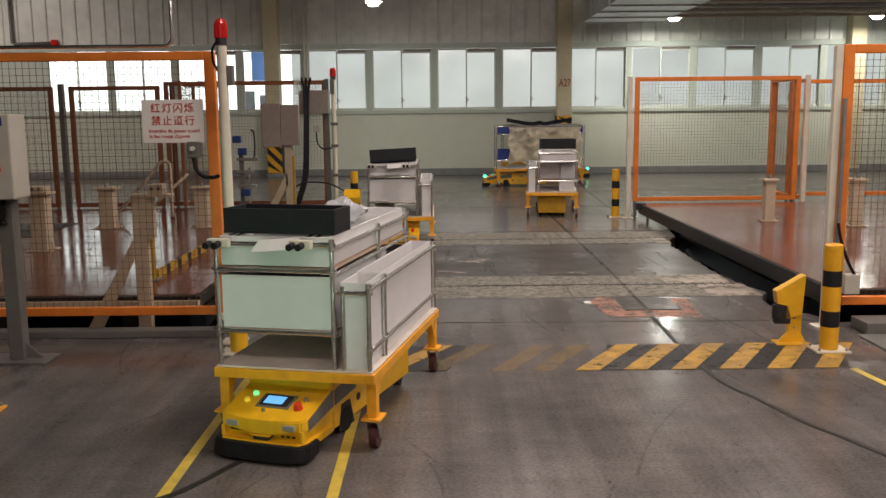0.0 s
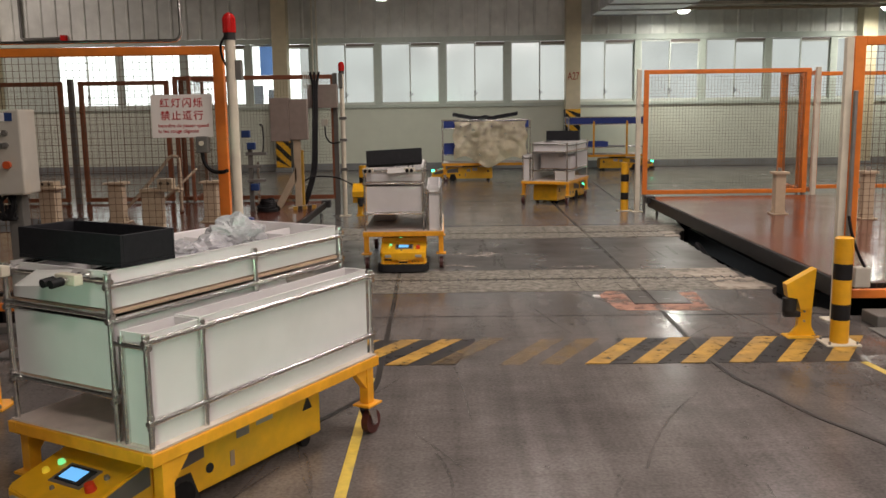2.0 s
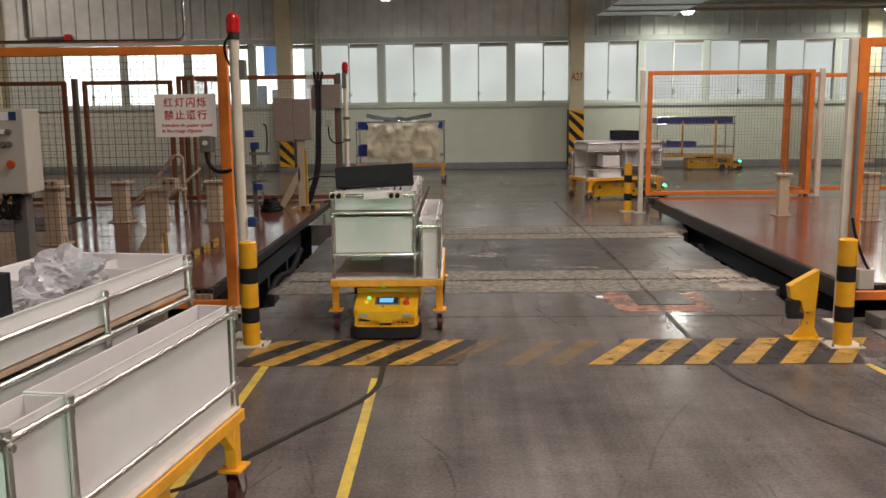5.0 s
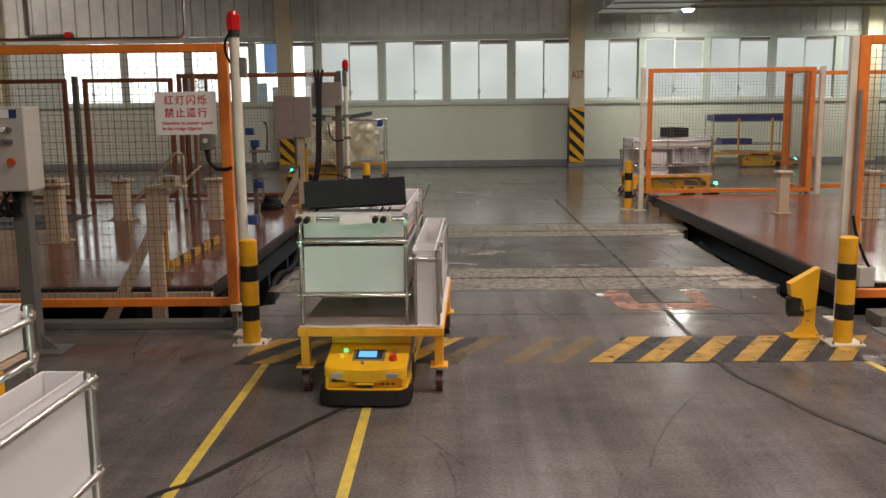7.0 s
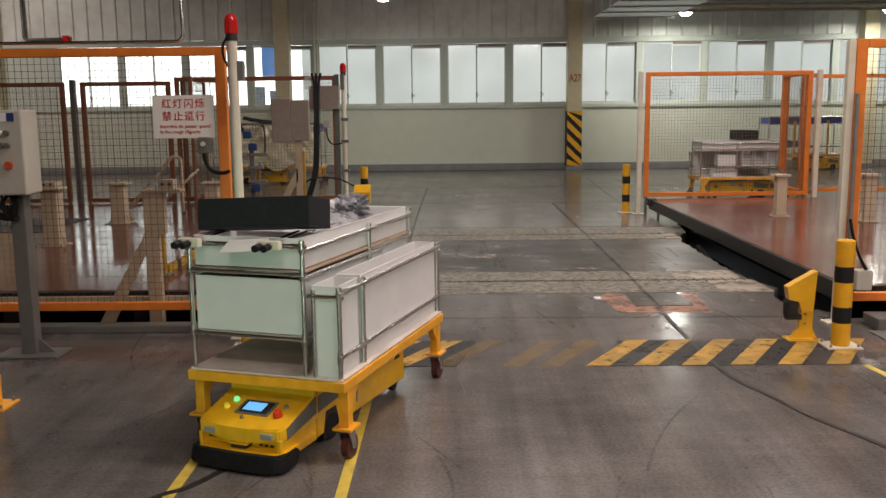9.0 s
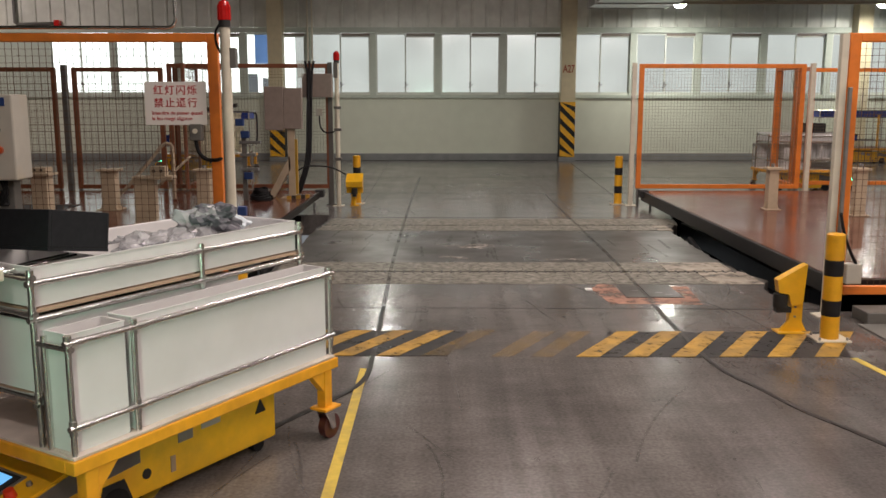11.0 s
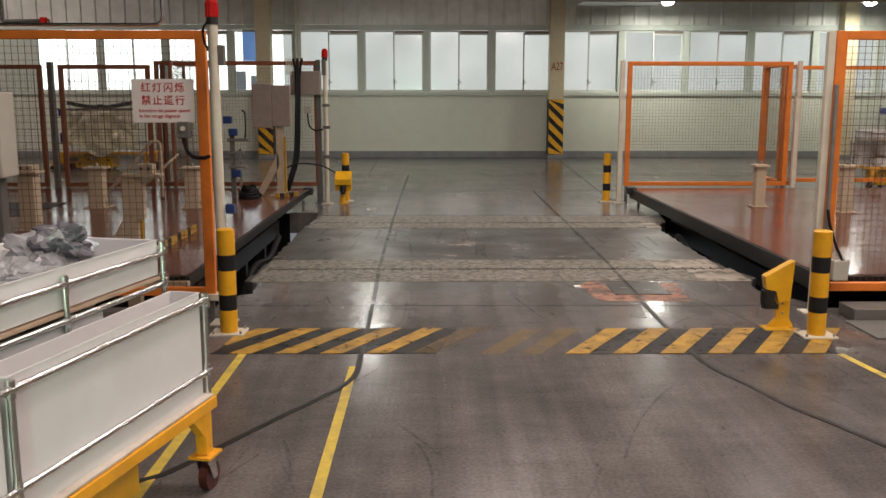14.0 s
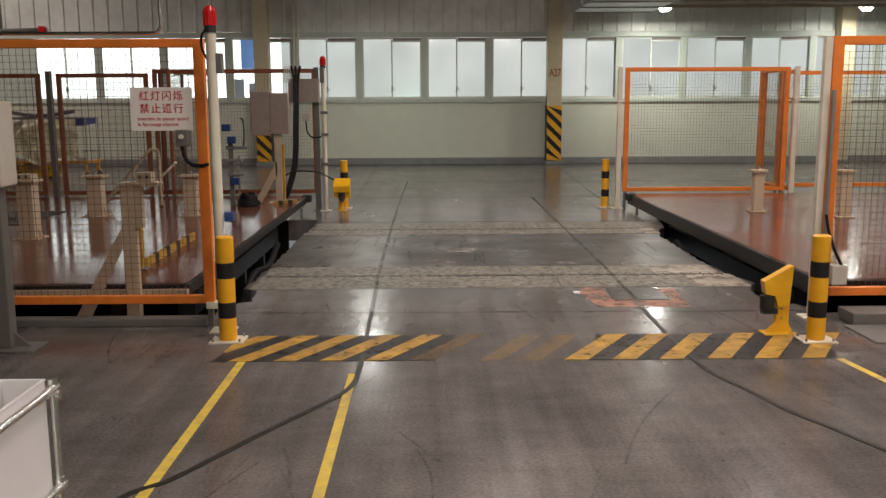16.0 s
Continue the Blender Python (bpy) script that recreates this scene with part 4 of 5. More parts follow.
# ---- stub pillars and fixtures on the platforms ----
def stub(x, y, z0, z1, w, label, plate=True):
    s = thing("stub_pillar", pose(x, y, z0), label, "pillar", "stub pillars")
    h = z1 - z0
    part("shaft", made(box, -w / 2, w / 2, -w / 2, w / 2, 0.015, h - 0.015, 0.006), M["beige"], s)
    part("foot_plate", made(box, -w * 0.8, w * 0.8, -w * 0.8, w * 0.8, 0, 0.015, 0.003), M["beige"], s)
    if plate:
        part("top_plate", made(box, -w * 0.75, w * 0.75, -w * 0.7, w * 0.7, h - 0.10, h - 0.075, 0.003), M["beige"], s)
        for sx in (-0.035, 0.035):
            part("hole", made(rod, (sx, -w / 2 - 0.001, h - 0.04), (sx, -w / 2 - 0.004, h - 0.04), 0.014, 10), M["black"], s)
    else:
        part("top_plate", made(box, -w * 0.75, w * 0.75, -w * 0.7, w * 0.7, h - 0.05, h - 0.02, 0.003), M["beige"], s)
        part("knob", made(rod, (0, 0, h - 0.02), (0, 0, h + 0.03), 0.025, 10), M["steel"], s)
    for a in (-1, 1):
        bm = bmesh.new()
        prism(bm, [(a * w / 2, 0.015), (a * w * 0.8, 0.015), (a * w / 2, 0.12)], -0.006, 0.006)
        part("gusset", bm, M["beige"], s)
    return s


stub(-4.33, 9.5, 0.25, 0.96, 0.17, "beige steel stub pillar with a drilled head")
stub(-4.34, 11.45, 0.25, 0.80, 0.18, "beige steel stub pillar with a drilled head", False)
stub(-3.11, 11.45, 0.25, 0.80, 0.17, "beige steel stub pillar with a drilled head", False)
stub(4.26, 11.5, 0.25, 0.82, 0.13, "beige steel stub pillar with a small cap", False)
stub(5.12, 10.9, 0.25, 0.86, 0.13, "beige steel stub pillar with a small cap", False)
stub(6.1, 11.4, 0.25, 0.82, 0.13, "beige steel stub pillar with a small cap", False)
pil = thing("braced_pillar", pose(-2.28, 6.86, 0), "beige steel pillar with a diagonal brace", "pillar")
part("shaft", made(box, -0.125, -0.02, -0.04, 0.04, 0, 1.05, 0.005), M["beige"], pil)
part("side_plate", made(box, -0.018, 0.035, -0.03, 0.05, 0.72, 1.05, 0.005), M["beige"], pil)
part("top_plate", made(box, -0.13, 0.18, -0.06, 0.07, 1.05, 1.075, 0.004), M["beige"], pil)
part("top_block", made(box, 0.01, 0.125, -0.05, 0.05, 1.075, 1.15, 0.004), M["beige"], pil)
for sx in (0.04, 0.095):
    part("hole", made(rod, (sx, -0.051, 1.115), (sx, -0.054, 1.115), 0.013, 10), M["black"], pil)
bm = bmesh.new()
prism(bm, [(-0.53, 0.0), (-0.41, 0.0), (-0.126, 0.56), (-0.126, 0.72)], -0.05, -0.035)
part("brace", bm, M["beige"], pil)
yp = thing("yellow_post", pose(-2.56, 7.65, 0.25), "yellow steel post with a hazard striped foot rail", "post")
part("shaft", made(box, -0.04, 0.04, -0.03, 0.03, 0, 0.62, 0.006), M["mustard"], yp)
part("foot_plate", made(box, -0.07, 0.08, -0.08, 0.08, 0, 0.012, 0.003), M["steel"], yp)
part("cap", made(box, -0.06, 0.04, -0.035, 0.035, 0.52, 0.56, 0.004), M["steel"], yp)
for k in range(14):
    part("rail_block", made(box, 0.01, 0.035, 0.10 + 0.115 * k, 0.215 + 0.115 * k, 0.0, 0.075), M["mustard" if k % 3 < 2 else "haz_black"], yp)
blk = thing("beam_block", pose(-3.05, 6.905, 0), "low beige steel beam in front of the platform", "beam")
part("beam", made(box, -2.0, 1.10, 0.0, 0.06, 0.10, 0.215, 0.006), M["beige"], blk)
for x in (-1.6, -0.5, 0.55):
    part("leg", made(box, x - 0.06, x + 0.06, 0.0, 0.05, -1.05, 0.10), M["dark_edge"], blk)
bm = bmesh.new()
pipe(bm, curve_points([(-4.75, 12.5, 0.27), (-4.6, 12.5, 0.34), (-4.2, 12.5, 0.76), (-3.98, 12.5, 1.02), (-3.88, 12.5, 1.05), (-3.83, 12.5, 0.98), (-3.83, 12.5, 0.6), (-3.83, 12.5, 0.27)], 6), 0.024)
pipe(bm, [(-4.35, 12.9, 0.27), (-3.70, 12.9, 0.85)], 0.02)
solid("handrail", bm, M["beige"], "bent tube handrail on the platform", "handrail")
slab("dark_mat", -7.5, -4.95, 10.6, 12.0, 0.25, 0.258, M["black"], "dark mat on the platform deck", "mat", kind="")

# work station by the far fence
cab = thing("panel_stand", pose(-2.22, 12.9, 0.25), "brown-grey cabinet on a beige braced stand", "cabinet")
part("post", made(box, -0.05, 0.05, -0.04, 0.04, 0.012, 1.12, 0.006), M["beige"], cab)
part("foot_plate", made(box, -0.15, 0.12, -0.1, 0.1, 0, 0.012), M["beige"], cab)
bm = bmesh.new()
prism(bm, [(-0.36, 0.012), (-0.26, 0.012), (-0.02, 0.42), (-0.02, 0.62)], -0.04, 0.04)
part("brace", bm, M["beige"], cab)
part("yellow_brace", made(box, 0.05, 0.085, -0.03, 0.03, 0.05, 0.85, 0.004), M["mustard"], cab)
part("back_panel", made(box, -0.36, -0.09, -0.10, 0.02, 0.98, 1.60, 0.008), M["panel_brown"], cab)
part("back_panel", made(box, -0.088, 0.17, -0.08, 0.04, 1.0, 1.58, 0.008), M["panel_brown"], cab)
for k in range(5):
    part("rail_block", made(box, -0.05 + 0.06 * k, 0.008 + 0.06 * k, -0.25 + 0.05 * k, -0.20 + 0.05 * k, 0.0, 0.05), M["mustard" if k % 2 == 0 else "haz_black"], cab)
cab2 = thing("wall_cabinet", pose(-1.98, 13.96, 1.70), "brown-grey flat cabinet hung on the fence", "cabinet")
part("body", made(box, -0.22, 0.24, -0.12, 0.06, 0, 0.36, 0.008), M["panel_brown"], cab2)
bundle = thing("cable_bundle", pose(-2.08, 13.4, 0.25), "thick black cable bundle hanging by the cabinet", "cable")
for dx in (0.0, 0.028, -0.026):
    bm = bmesh.new()
    pipe(bm, curve_points([(dx * 2.5, 0.45, 2.0), (0.01 + dx, 0.4, 1.75), (0.02 + dx, 0.2, 1.15), (0.01 + dx, 0.05, 0.55), (-0.08 + dx, -0.05, 0.17), (-0.14 + dx, -0.05, 0.02)]), 0.019)
    part("cable", bm, M["rubber"], bundle)
bm = bmesh.new()
pipe(bm, curve_points([(-2.2, 13.3, 0.62), (-2.05, 13.35, 0.68), (-1.75, 13.6, 0.64), (-1.55, 13.95, 0.5)]), 0.012)
solid("cable", bm, M["rubber"], "thin black cable to the sensor stand", "cable")
bm = bmesh.new()
for k in range(4):
    rod(bm, (-2.24 + 0.02 * k, 13.8, 2.0), (-2.26 + 0.035 * k, 13.9, 2.26), 0.008, 6)
solid("wire_tails", bm, M["green_frame"], "thin green wires above the cable bundle", "wires")
mst = thing("nutrunner_stand", pose(-2.84, 12.6, 0.25), "slim steel tool stand with blue motor heads", "tool stand")
part("shaft", made(box, -0.03, 0.03, -0.03, 0.03, 0, 0.95), M["grey_paint"], mst)
part("shaft", made(box, 0.09, 0.12, -0.02, 0.02, 0, 0.70), M["chrome"], mst)
for z, w in ((0.42, 0.20), (0.62, 0.16), (0.80, 0.24)):
    part("arm", made(box, -0.06, w, -0.05, 0.03, z, z + 0.04, 0.005), M["steel"], mst)
for x, z in ((0.02, 0.88), (-0.05, 1.05), (0.05, 0.30)):
    part("motor_head", made(box, x - 0.05, x + 0.07, -0.09, -0.01, z, z + 0.10, 0.012), M["blue_bit"], mst, "blue motor head")
bm = bmesh.new()
pipe(bm, curve_points([(0.18, -0.02, 0.80), (0.20, -0.02, 1.0), (0.19, -0.02, 1.2), (0.15, -0.02, 1.23)]), 0.012)
part("hook", bm, M["black"], mst)
bm = bmesh.new()
for k in range(7):
    r, cx, cy = 0.15 - 0.012 * k, 0.24 + 0.012 * math.sin(k * 2.1), -0.10 + 0.012 * math.cos(k * 1.7)
    pipe(bm, [(cx + r * math.cos(a), cy + r * math.sin(a), 0.022 + 0.024 * k + 0.012 * math.sin(2 * a + k)) for a in (math.pi * i / 9 for i in range(18))], 0.02, 6)
part("hose", bm, M["rubber"], mst, "coiled black hoses")

# ---- services under the roof ----
duct = thing("air_duct", pose(0, 0, 0), "large galvanised rectangular air duct under the roof", "duct")
part("channel", made(box, 3.72, 5.75, 16.5, 23.9, 4.02, 4.65, 0.01), M["duct"], duct)
for y in (17.6, 18.8, 20.0, 21.2, 22.4, 23.6):
    part("flange", made(box, 3.69, 5.78, y, y + 0.05, 3.99, 4.68), M["duct"], duct)
    for x in (4.1, 5.6):
        part("hanger", made(box, x, x + 0.03, y, y + 0.03, 4.68, 7.6), M["steel"], duct)
slab("mezzanine", 5.9, HALL[1], 16.5, WALL_Y - 0.06, 4.50, 4.70, M["ceiling"], "dark soffit of a mezzanine above the windows", "soffit")
for y in (18.2, 20.3, 22.4, 24.3):
    slab("soffit_beam", 5.9, HALL[1], y - 0.06, y + 0.06, 4.27, 4.50, M["ceiling"], "dark steel beam below the soffit", "beam", bevel=0.006)
for y, z, r in ((22.9, 4.20, 0.05), (22.0, 4.22, 0.035), (20.9, 4.20, 0.06), (23.9, 4.22, 0.03)):
    solid("service_pipe", made(rod, (5.9, y, z), (HALL[1], y, z), r, 12), M["pole"], "pale service pipe running below the soffit", "pipe")
for y, z, r, coat in ((17.4, 4.18, 0.05, "steel"), (17.9, 4.20, 0.03, "beige"), (18.9, 4.12, 0.07, "duct"), (19.5, 4.2, 0.035, "rust"), (20.0, 4.16, 0.05, "steel"),
                      (21.4, 4.14, 0.05, "duct"), (23.3, 4.12, 0.04, "beige")):
    solid("service_pipe", made(rod, (5.9, y, z), (HALL[1], y, z), r, 10), M[coat], "worn service pipe running below the soffit", "pipe")
for x in (6.6, 8.7, 10.8, 12.9, 15.0):
    solid("pipe_hanger", made(box, x, x + 0.05, 16.9, 23.6, 4.25, 4.29), M["duct"], "galvanised hanger rail carrying the service pipes", "hanger")
    solid("service_pipe", made(rod, (x + 0.5, 23.3, 4.1), (x + 0.5, 23.3, 4.5), 0.03, 8), M["duct"], "short drop pipe below the soffit", "pipe")
for x in (7.6, 9.7, 11.4, 13.5):
    rod_bm = made(rod, (x, 22.3, 4.25), (x + 1.4, 19.4, 4.3), 0.03, 8)
    solid("service_pipe", rod_bm, M["steel"], "grey branch pipe below the soffit", "pipe")


def lamp(x, y, z):
    l = thing("high_bay_lamp", pose(x, y, z), "round white factory lamp, switched on", "lamp", "factory lamps")
    bm = bmesh.new()
    rod(bm, (0, 0, 0.0), (0, 0, 0.12), 0.20, 20, 0.08)
    part("shade", bm, M["pole"], l)
    part("stem", made(rod, (0, 0, 0.12), (0, 0, 3.3 if x < 5 else 0.40), 0.015, 8), M["steel"], l)
    bm = bmesh.new()
    rod(bm, (0, 0, -0.10), (0, 0, -0.005), 0.10, 18, 0.19)
    part("bulb", bm, M["lamp_glow"], l, "glowing white bulb")


for x, y, z in LAMPS:
    lamp(x, y, z)
# housings for the added lamps above the view
for x, y, z in UNSEEN_BAYS:
    l = thing("unseen_strip_lamp", pose(x, y, z), "long white strip lamp out of view, added to light the hall", "lamp", "strip lamps")
    part("housing", made(box, -0.68, 0.68, -0.27, 0.27, 0, 0.10, 0.01), M["pole"], l)
    for sx in (-0.5, 0.5):
        part("hanger", made(rod, (sx, 0, 0.10), (sx, 0, 1.3), 0.01, 6), M["steel"], l)
bm = bmesh.new()
pipe(bm, [(-11.77, 24.9, 5.6), (-11.77, 24.9, 3.76), (-11.70, 24.9, 3.71), (-10.68, 24.9, 3.73)], 0.045)
solid("wall_pipe", bm, M["grey_paint"], "grey pipe bent along the cladding", "pipe")
solid("pipe_valve", made(box, -10.68, -10.53, 24.82, 24.98, 3.65, 3.82, 0.01), M["beacon"], "red valve at the pipe end", "valve")
for x in (-3.72, -3.60):
    solid("riser_pipe", made(rod, (x, 24.6, 1.9), (x, 24.6, 7.6), 0.024, 8), M["pole"], "thin riser pipe beside the column", "pipe")
# daylight on the distant door and yard is put in as a glow
M["far_blue"] = sky_backdrop("far_blue_door_glow", (0.20, 0.36, 0.75), 0.75, 2.0)
M["far_grey"] = sky_backdrop("far_grey_yard_glow", (0.35, 0.37, 0.40), 0.55, 6.0)
slab("backdrop", -5.52, -4.9, WALL_Y + 1.30, WALL_Y + 1.34, 2.72, 3.6, M["far_blue"], "distant blue door outside the window, its daylight put in as glow", "distance")
slab("backdrop", -5.95, -5.45, WALL_Y + 1.24, WALL_Y + 1.28, 0.9, 2.42, M["far_grey"], "distant grey yard outside the window, its daylight put in as glow", "distance")
slab("backdrop", -5.3, -4.9, WALL_Y + 1.24, WALL_Y + 1.28, 0.9, 2.30, M["far_grey"], "distant grey yard outside the window, its daylight put in as glow", "distance")
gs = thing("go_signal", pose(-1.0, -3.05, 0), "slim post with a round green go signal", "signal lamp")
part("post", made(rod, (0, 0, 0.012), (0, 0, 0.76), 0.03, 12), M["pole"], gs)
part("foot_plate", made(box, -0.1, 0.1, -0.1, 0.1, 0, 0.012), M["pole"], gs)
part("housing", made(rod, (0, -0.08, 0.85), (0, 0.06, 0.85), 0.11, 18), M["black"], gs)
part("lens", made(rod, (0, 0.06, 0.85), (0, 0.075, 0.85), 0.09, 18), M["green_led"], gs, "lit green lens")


# ---- trolleys: local x runs ahead, y to the vehicle's left ----
L, W, ZF = 1.514, 0.842, 0.403
V1, V0, ZT, ZM, ZL = 0.211, -0.393, 1.035, 0.904, 0.592
UF, UR = L / 2 - 0.03, -L / 2 + 0.02
SV0, SV1, ZS, ZSL, UM = 0.262, 0.392, 0.823, 0.516, 0.445
TUBE = 0.0118


def tub(bm, x0, x1, y0, y1, z0, z1, t=0.006, lip=0.012):
    """An open box of thin sheet with a turned-out rim, in one piece."""
    def ring(d, z):
        return [bm.verts.new(v) for v in ((x0 + d, y0 + d, z), (x1 - d, y0 + d, z), (x1 - d, y1 - d, z), (x0 + d, y1 - d, z))]
    r = 0.004
    rings = [ring(0, z0), ring(0, z1 - r), ring(-0.003, z1 - r), ring(-0.003, z1), ring(lip * 0.5, z1), ring(t, z1 - r), ring(t, z0 + t)]
    bm.faces.new(rings[0][::-1])
    bm.faces.new(rings[-1])
    for a, b in zip(rings, rings[1:]):
        for k in range(4):
            bm.faces.new((a[k], a[(k + 1) % 4], b[(k + 1) % 4], b[k]))


def caster(t, x, y):
    bm = bmesh.new()
    prism(bm, [(x - 0.035, 0.155), (x + 0.035, 0.155), (x - 0.015, 0.05), (x - 0.05, 0.05)], y - 0.03, y - 0.026)
    prism(bm, [(x - 0.035, 0.155), (x + 0.035, 0.155), (x - 0.015, 0.05), (x - 0.05, 0.05)], y + 0.026, y + 0.03)
    box(bm, x - 0.04, x + 0.04, y - 0.03, y + 0.03, 0.150, 0.158)
    c = part("caster", bm, M["chrome"], t, "steel caster fork")
    bm = bmesh.new()
    rod(bm, (x - 0.03, y - 0.019, 0.062), (x - 0.03, y + 0.019, 0.062), 0.062, 22)
    part("tyre", bm, M["wheel_red"], c, "dark red wheel")
    part("hub", made(rod, (x - 0.03, y - 0.028, 0.062), (x - 0.03, y + 0.028, 0.062), 0.018, 12), M["steel"], c)


def connector(t, x, y, z, axis):
    d = {"x": (0.028, 0, 0), "y": (0, 0.028, 0), "z": (0, 0, 0.028)}[axis]
    part("connector", made(rod, (x - d[0], y - d[1], z - d[2]), (x + d[0], y + d[1], z + d[2]), TUBE + 0.003, 12), M["chrome"], t)


def trolley(label, gap_tub, open_rack):
    t = thing("parts_trolley", Matrix.Identity(4), label, "trolley", "parts trolleys")
    h = 0.05
    for v0, v1 in ((-W / 2, -W / 2 + h), (W / 2 - h, W / 2)):
        part("frame_beam", made(box, -L / 2, L / 2, v0, v1, ZF - h, ZF, 0.004), M["cart_yellow"], t)
    for u0, u1 in ((-L / 2, -L / 2 + h), (L / 2 - h, L / 2), (-h / 2, h / 2)):
        part("frame_beam", made(box, u0, u1, -W / 2 + h, W / 2 - h, ZF - h, ZF - 0.001, 0.004), M["cart_yellow"], t)
    part("deck_board", made(box, -L / 2 + 0.012, L / 2 - 0.012, -W / 2 + 0.012, W / 2 - 0.012, ZF + 0.001, ZF + 0.010), M["deck"], t, "scuffed grey-white board")
    for su in (-1, 1):
        for sv in (-1, 1):
            u, v = su * (L / 2 - 0.075), sv * (W / 2 - 0.03)
            bm = bmesh.new()
            box(bm, u - 0.028, u + 0.028, v - 0.025, v + 0.025, 0.17, ZF - h, 0.003)
            leg = part("leg", bm, M["cart_yellow"], t)
            part("foot_plate", made(box, u - 0.065, u + 0.055, v - 0.05, v + 0.05, 0.158, 0.170, 0.002), M["cart_yellow"], leg)
            bm = bmesh.new()
            prism(bm, [(u - su * 0.028, ZF - h), (u - su * 0.12, ZF - h), (u - su * 0.028, ZF - h - 0.10)], v - 0.02, v + 0.02)
            part("gusset", bm, M["cart_yellow"], leg)
            caster(t, u, v)
    # tube rack
    for u in (UF, UR):
        for v in (V0, V1):
            part("post", made(rod, (u, v, ZF + 0.01), (u, v, ZT + 0.012), TUBE, 12), M["chrome"], t)
    part("post", made(rod, (-0.085, V1, ZL), (-0.085, V1, ZT + 0.012), TUBE, 12), M["chrome"], t)
    part("post", made(rod, (-0.085, V0, ZL), (-0.085, V0, ZT + 0.012), TUBE, 12), M["chrome"], t)
    for z in (ZT, ZM, ZL):
        for u in (UF, UR):
            part("rail", made(rod, (u, V0 - 0.02, z), (u, V1 + 0.02, z), TUBE, 12), M["chrome"], t)
        for v in (V0, V1):
            part("rail", made(rod, (UR - 0.015, v + 0.002, z - 0.02), (UF + 0.02, v + 0.002, z - 0.02), TUBE, 12), M["chrome"], t)
    for z in (ZT, ZM, ZL):
        for u in (UF, UR):
            for v in (V0, V1):
                connector(t, u, v, z, "z")
        for v in (V0, V1):
            connector(t, -0.085, v, z - 0.02, "z")
            connector(t, -0.085, v, z - 0.02, "x")
    for u in (UF, UR):
        for z in (ZT, ZM, ZL):
            connector(t, u, V0 + 0.03, z, "y")
            connector(t, u, V1 - 0.03, z, "y")
    # upper trays
    tr = part("upper_tray", made(tub, UR + 0.01, UF - 0.018, V0 + 0.018, V1 - 0.018, ZM + 0.02, ZT + 0.035, 0.012, 0.018), M["white"], t, "shallow white plastic tray")
    for u in (0.33, 0.05, -0.23, -0.5):
        part("divider", made(box, u, u + 0.006, V0 + 0.026, V1 - 0.026, ZM + 0.03, ZT + 0.01), M["white"], tr)
    part("divider", made(box, UR + 0.02, 0.33, -0.10, -0.094, ZM + 0.03, ZT + 0.012), M["white"], tr)
    part("shelf_board", made(box, UR + 0.02, UF - 0.02, V0 + 0.016, V1 - 0.004, ZM + 0.001, ZM + 0.014), M["plywood"], t, "brown plywood shelf")
    part("lower_tub", made(tub, -0.32, UF - 0.016, V0 + (0.262 if open_rack else 0.016), V1 - 0.016, ZL + 0.015, ZM - 0.03), M["white"], t, "deep white plastic tub")
    part("shelf_board", made(box, -0.33, UF - 0.016, V0 + 0.016, V1 - 0.004, ZL + 0.0005, ZL + 0.013), M["plywood"], t, "brown plywood shelf")
    # pigeon holes on the right-hand side
    d0, d1, z0, z1 = V0 - 0.006, V0 + 0.256, ZL + 0.015, ZM - 0.022
    if open_rack:
        for u in (0.02, 0.245, 0.47, UF - 0.022):
            part("divider", made(box, u, u + 0.007, d0, d1, z0, z1), M["white"], t)
        for za in (z0, z1 - 0.006):
            part("rack_board", made(box, 0.027, UF - 0.022, d0 + 0.001, d1, za, za + 0.006), M["white"], t)
        part("rack_back", made(box, 0.027, UF - 0.022, d1 - 0.006, d1 - 0.001, z0 + 0.006, z1 - 0.006), M["white"], t)
    part("shelf_box", made(tub, -0.42, -0.10, V0 + 0.02, -0.14, ZL + 0.016, ZL + 0.22), M["white"], t)
    part("shelf_box", made(tub, -0.50, -0.06, V0 + 0.03, -0.12, ZF + 0.012, ZL - 0.03), M["white"], t)
    # narrow side tubs in their own tube frame
    for u in (UF, UM, UR):
        for v in ((SV1,) if u == UM else (SV0, SV1)):
            part("post", made(rod, (u, v, ZF + 0.01), (u, v, ZS + 0.012), TUBE, 12), M["chrome"], t)
    for z in (ZS, ZSL):
        part("rail", made(rod, (UR - 0.02, SV1 + 0.004, z), (UF + 0.02, SV1 + 0.004, z), TUBE, 12), M["chrome"], t)
    for u in (UF, UR):
        part("rail", made(rod, (u, SV0 - 0.03, ZS - 0.02), (u, SV1 + 0.02, ZS - 0.02), TUBE, 12), M["chrome"], t)
    for u in (UF, UM, UR):
        for z in (ZS, ZSL):
            connector(t, u, SV1, z, "z")
            connector(t, u + (-0.03 if u > 0 else 0.03), SV1 + 0.004, z, "x")
    a, b = SV0 - 0.012, SV1 - 0.014
    part("side_tub", made(tub, UM + (0.03 if gap_tub else 0.003), UF - 0.012, a, b, ZF + 0.014, ZS + 0.028), M["white"], t, "narrow white plastic tub")
    part("side_tub", made(tub, UR + 0.02, UM - 0.003, a, b, ZF + 0.014, ZS + 0.034), M["white"], t, "long narrow white plastic tub")
    part("side_board", made(box, UR, UF, SV0 - 0.03, W / 2 - 0.006, ZF + 0.010, ZF + 0.0135), M["deck"], t)
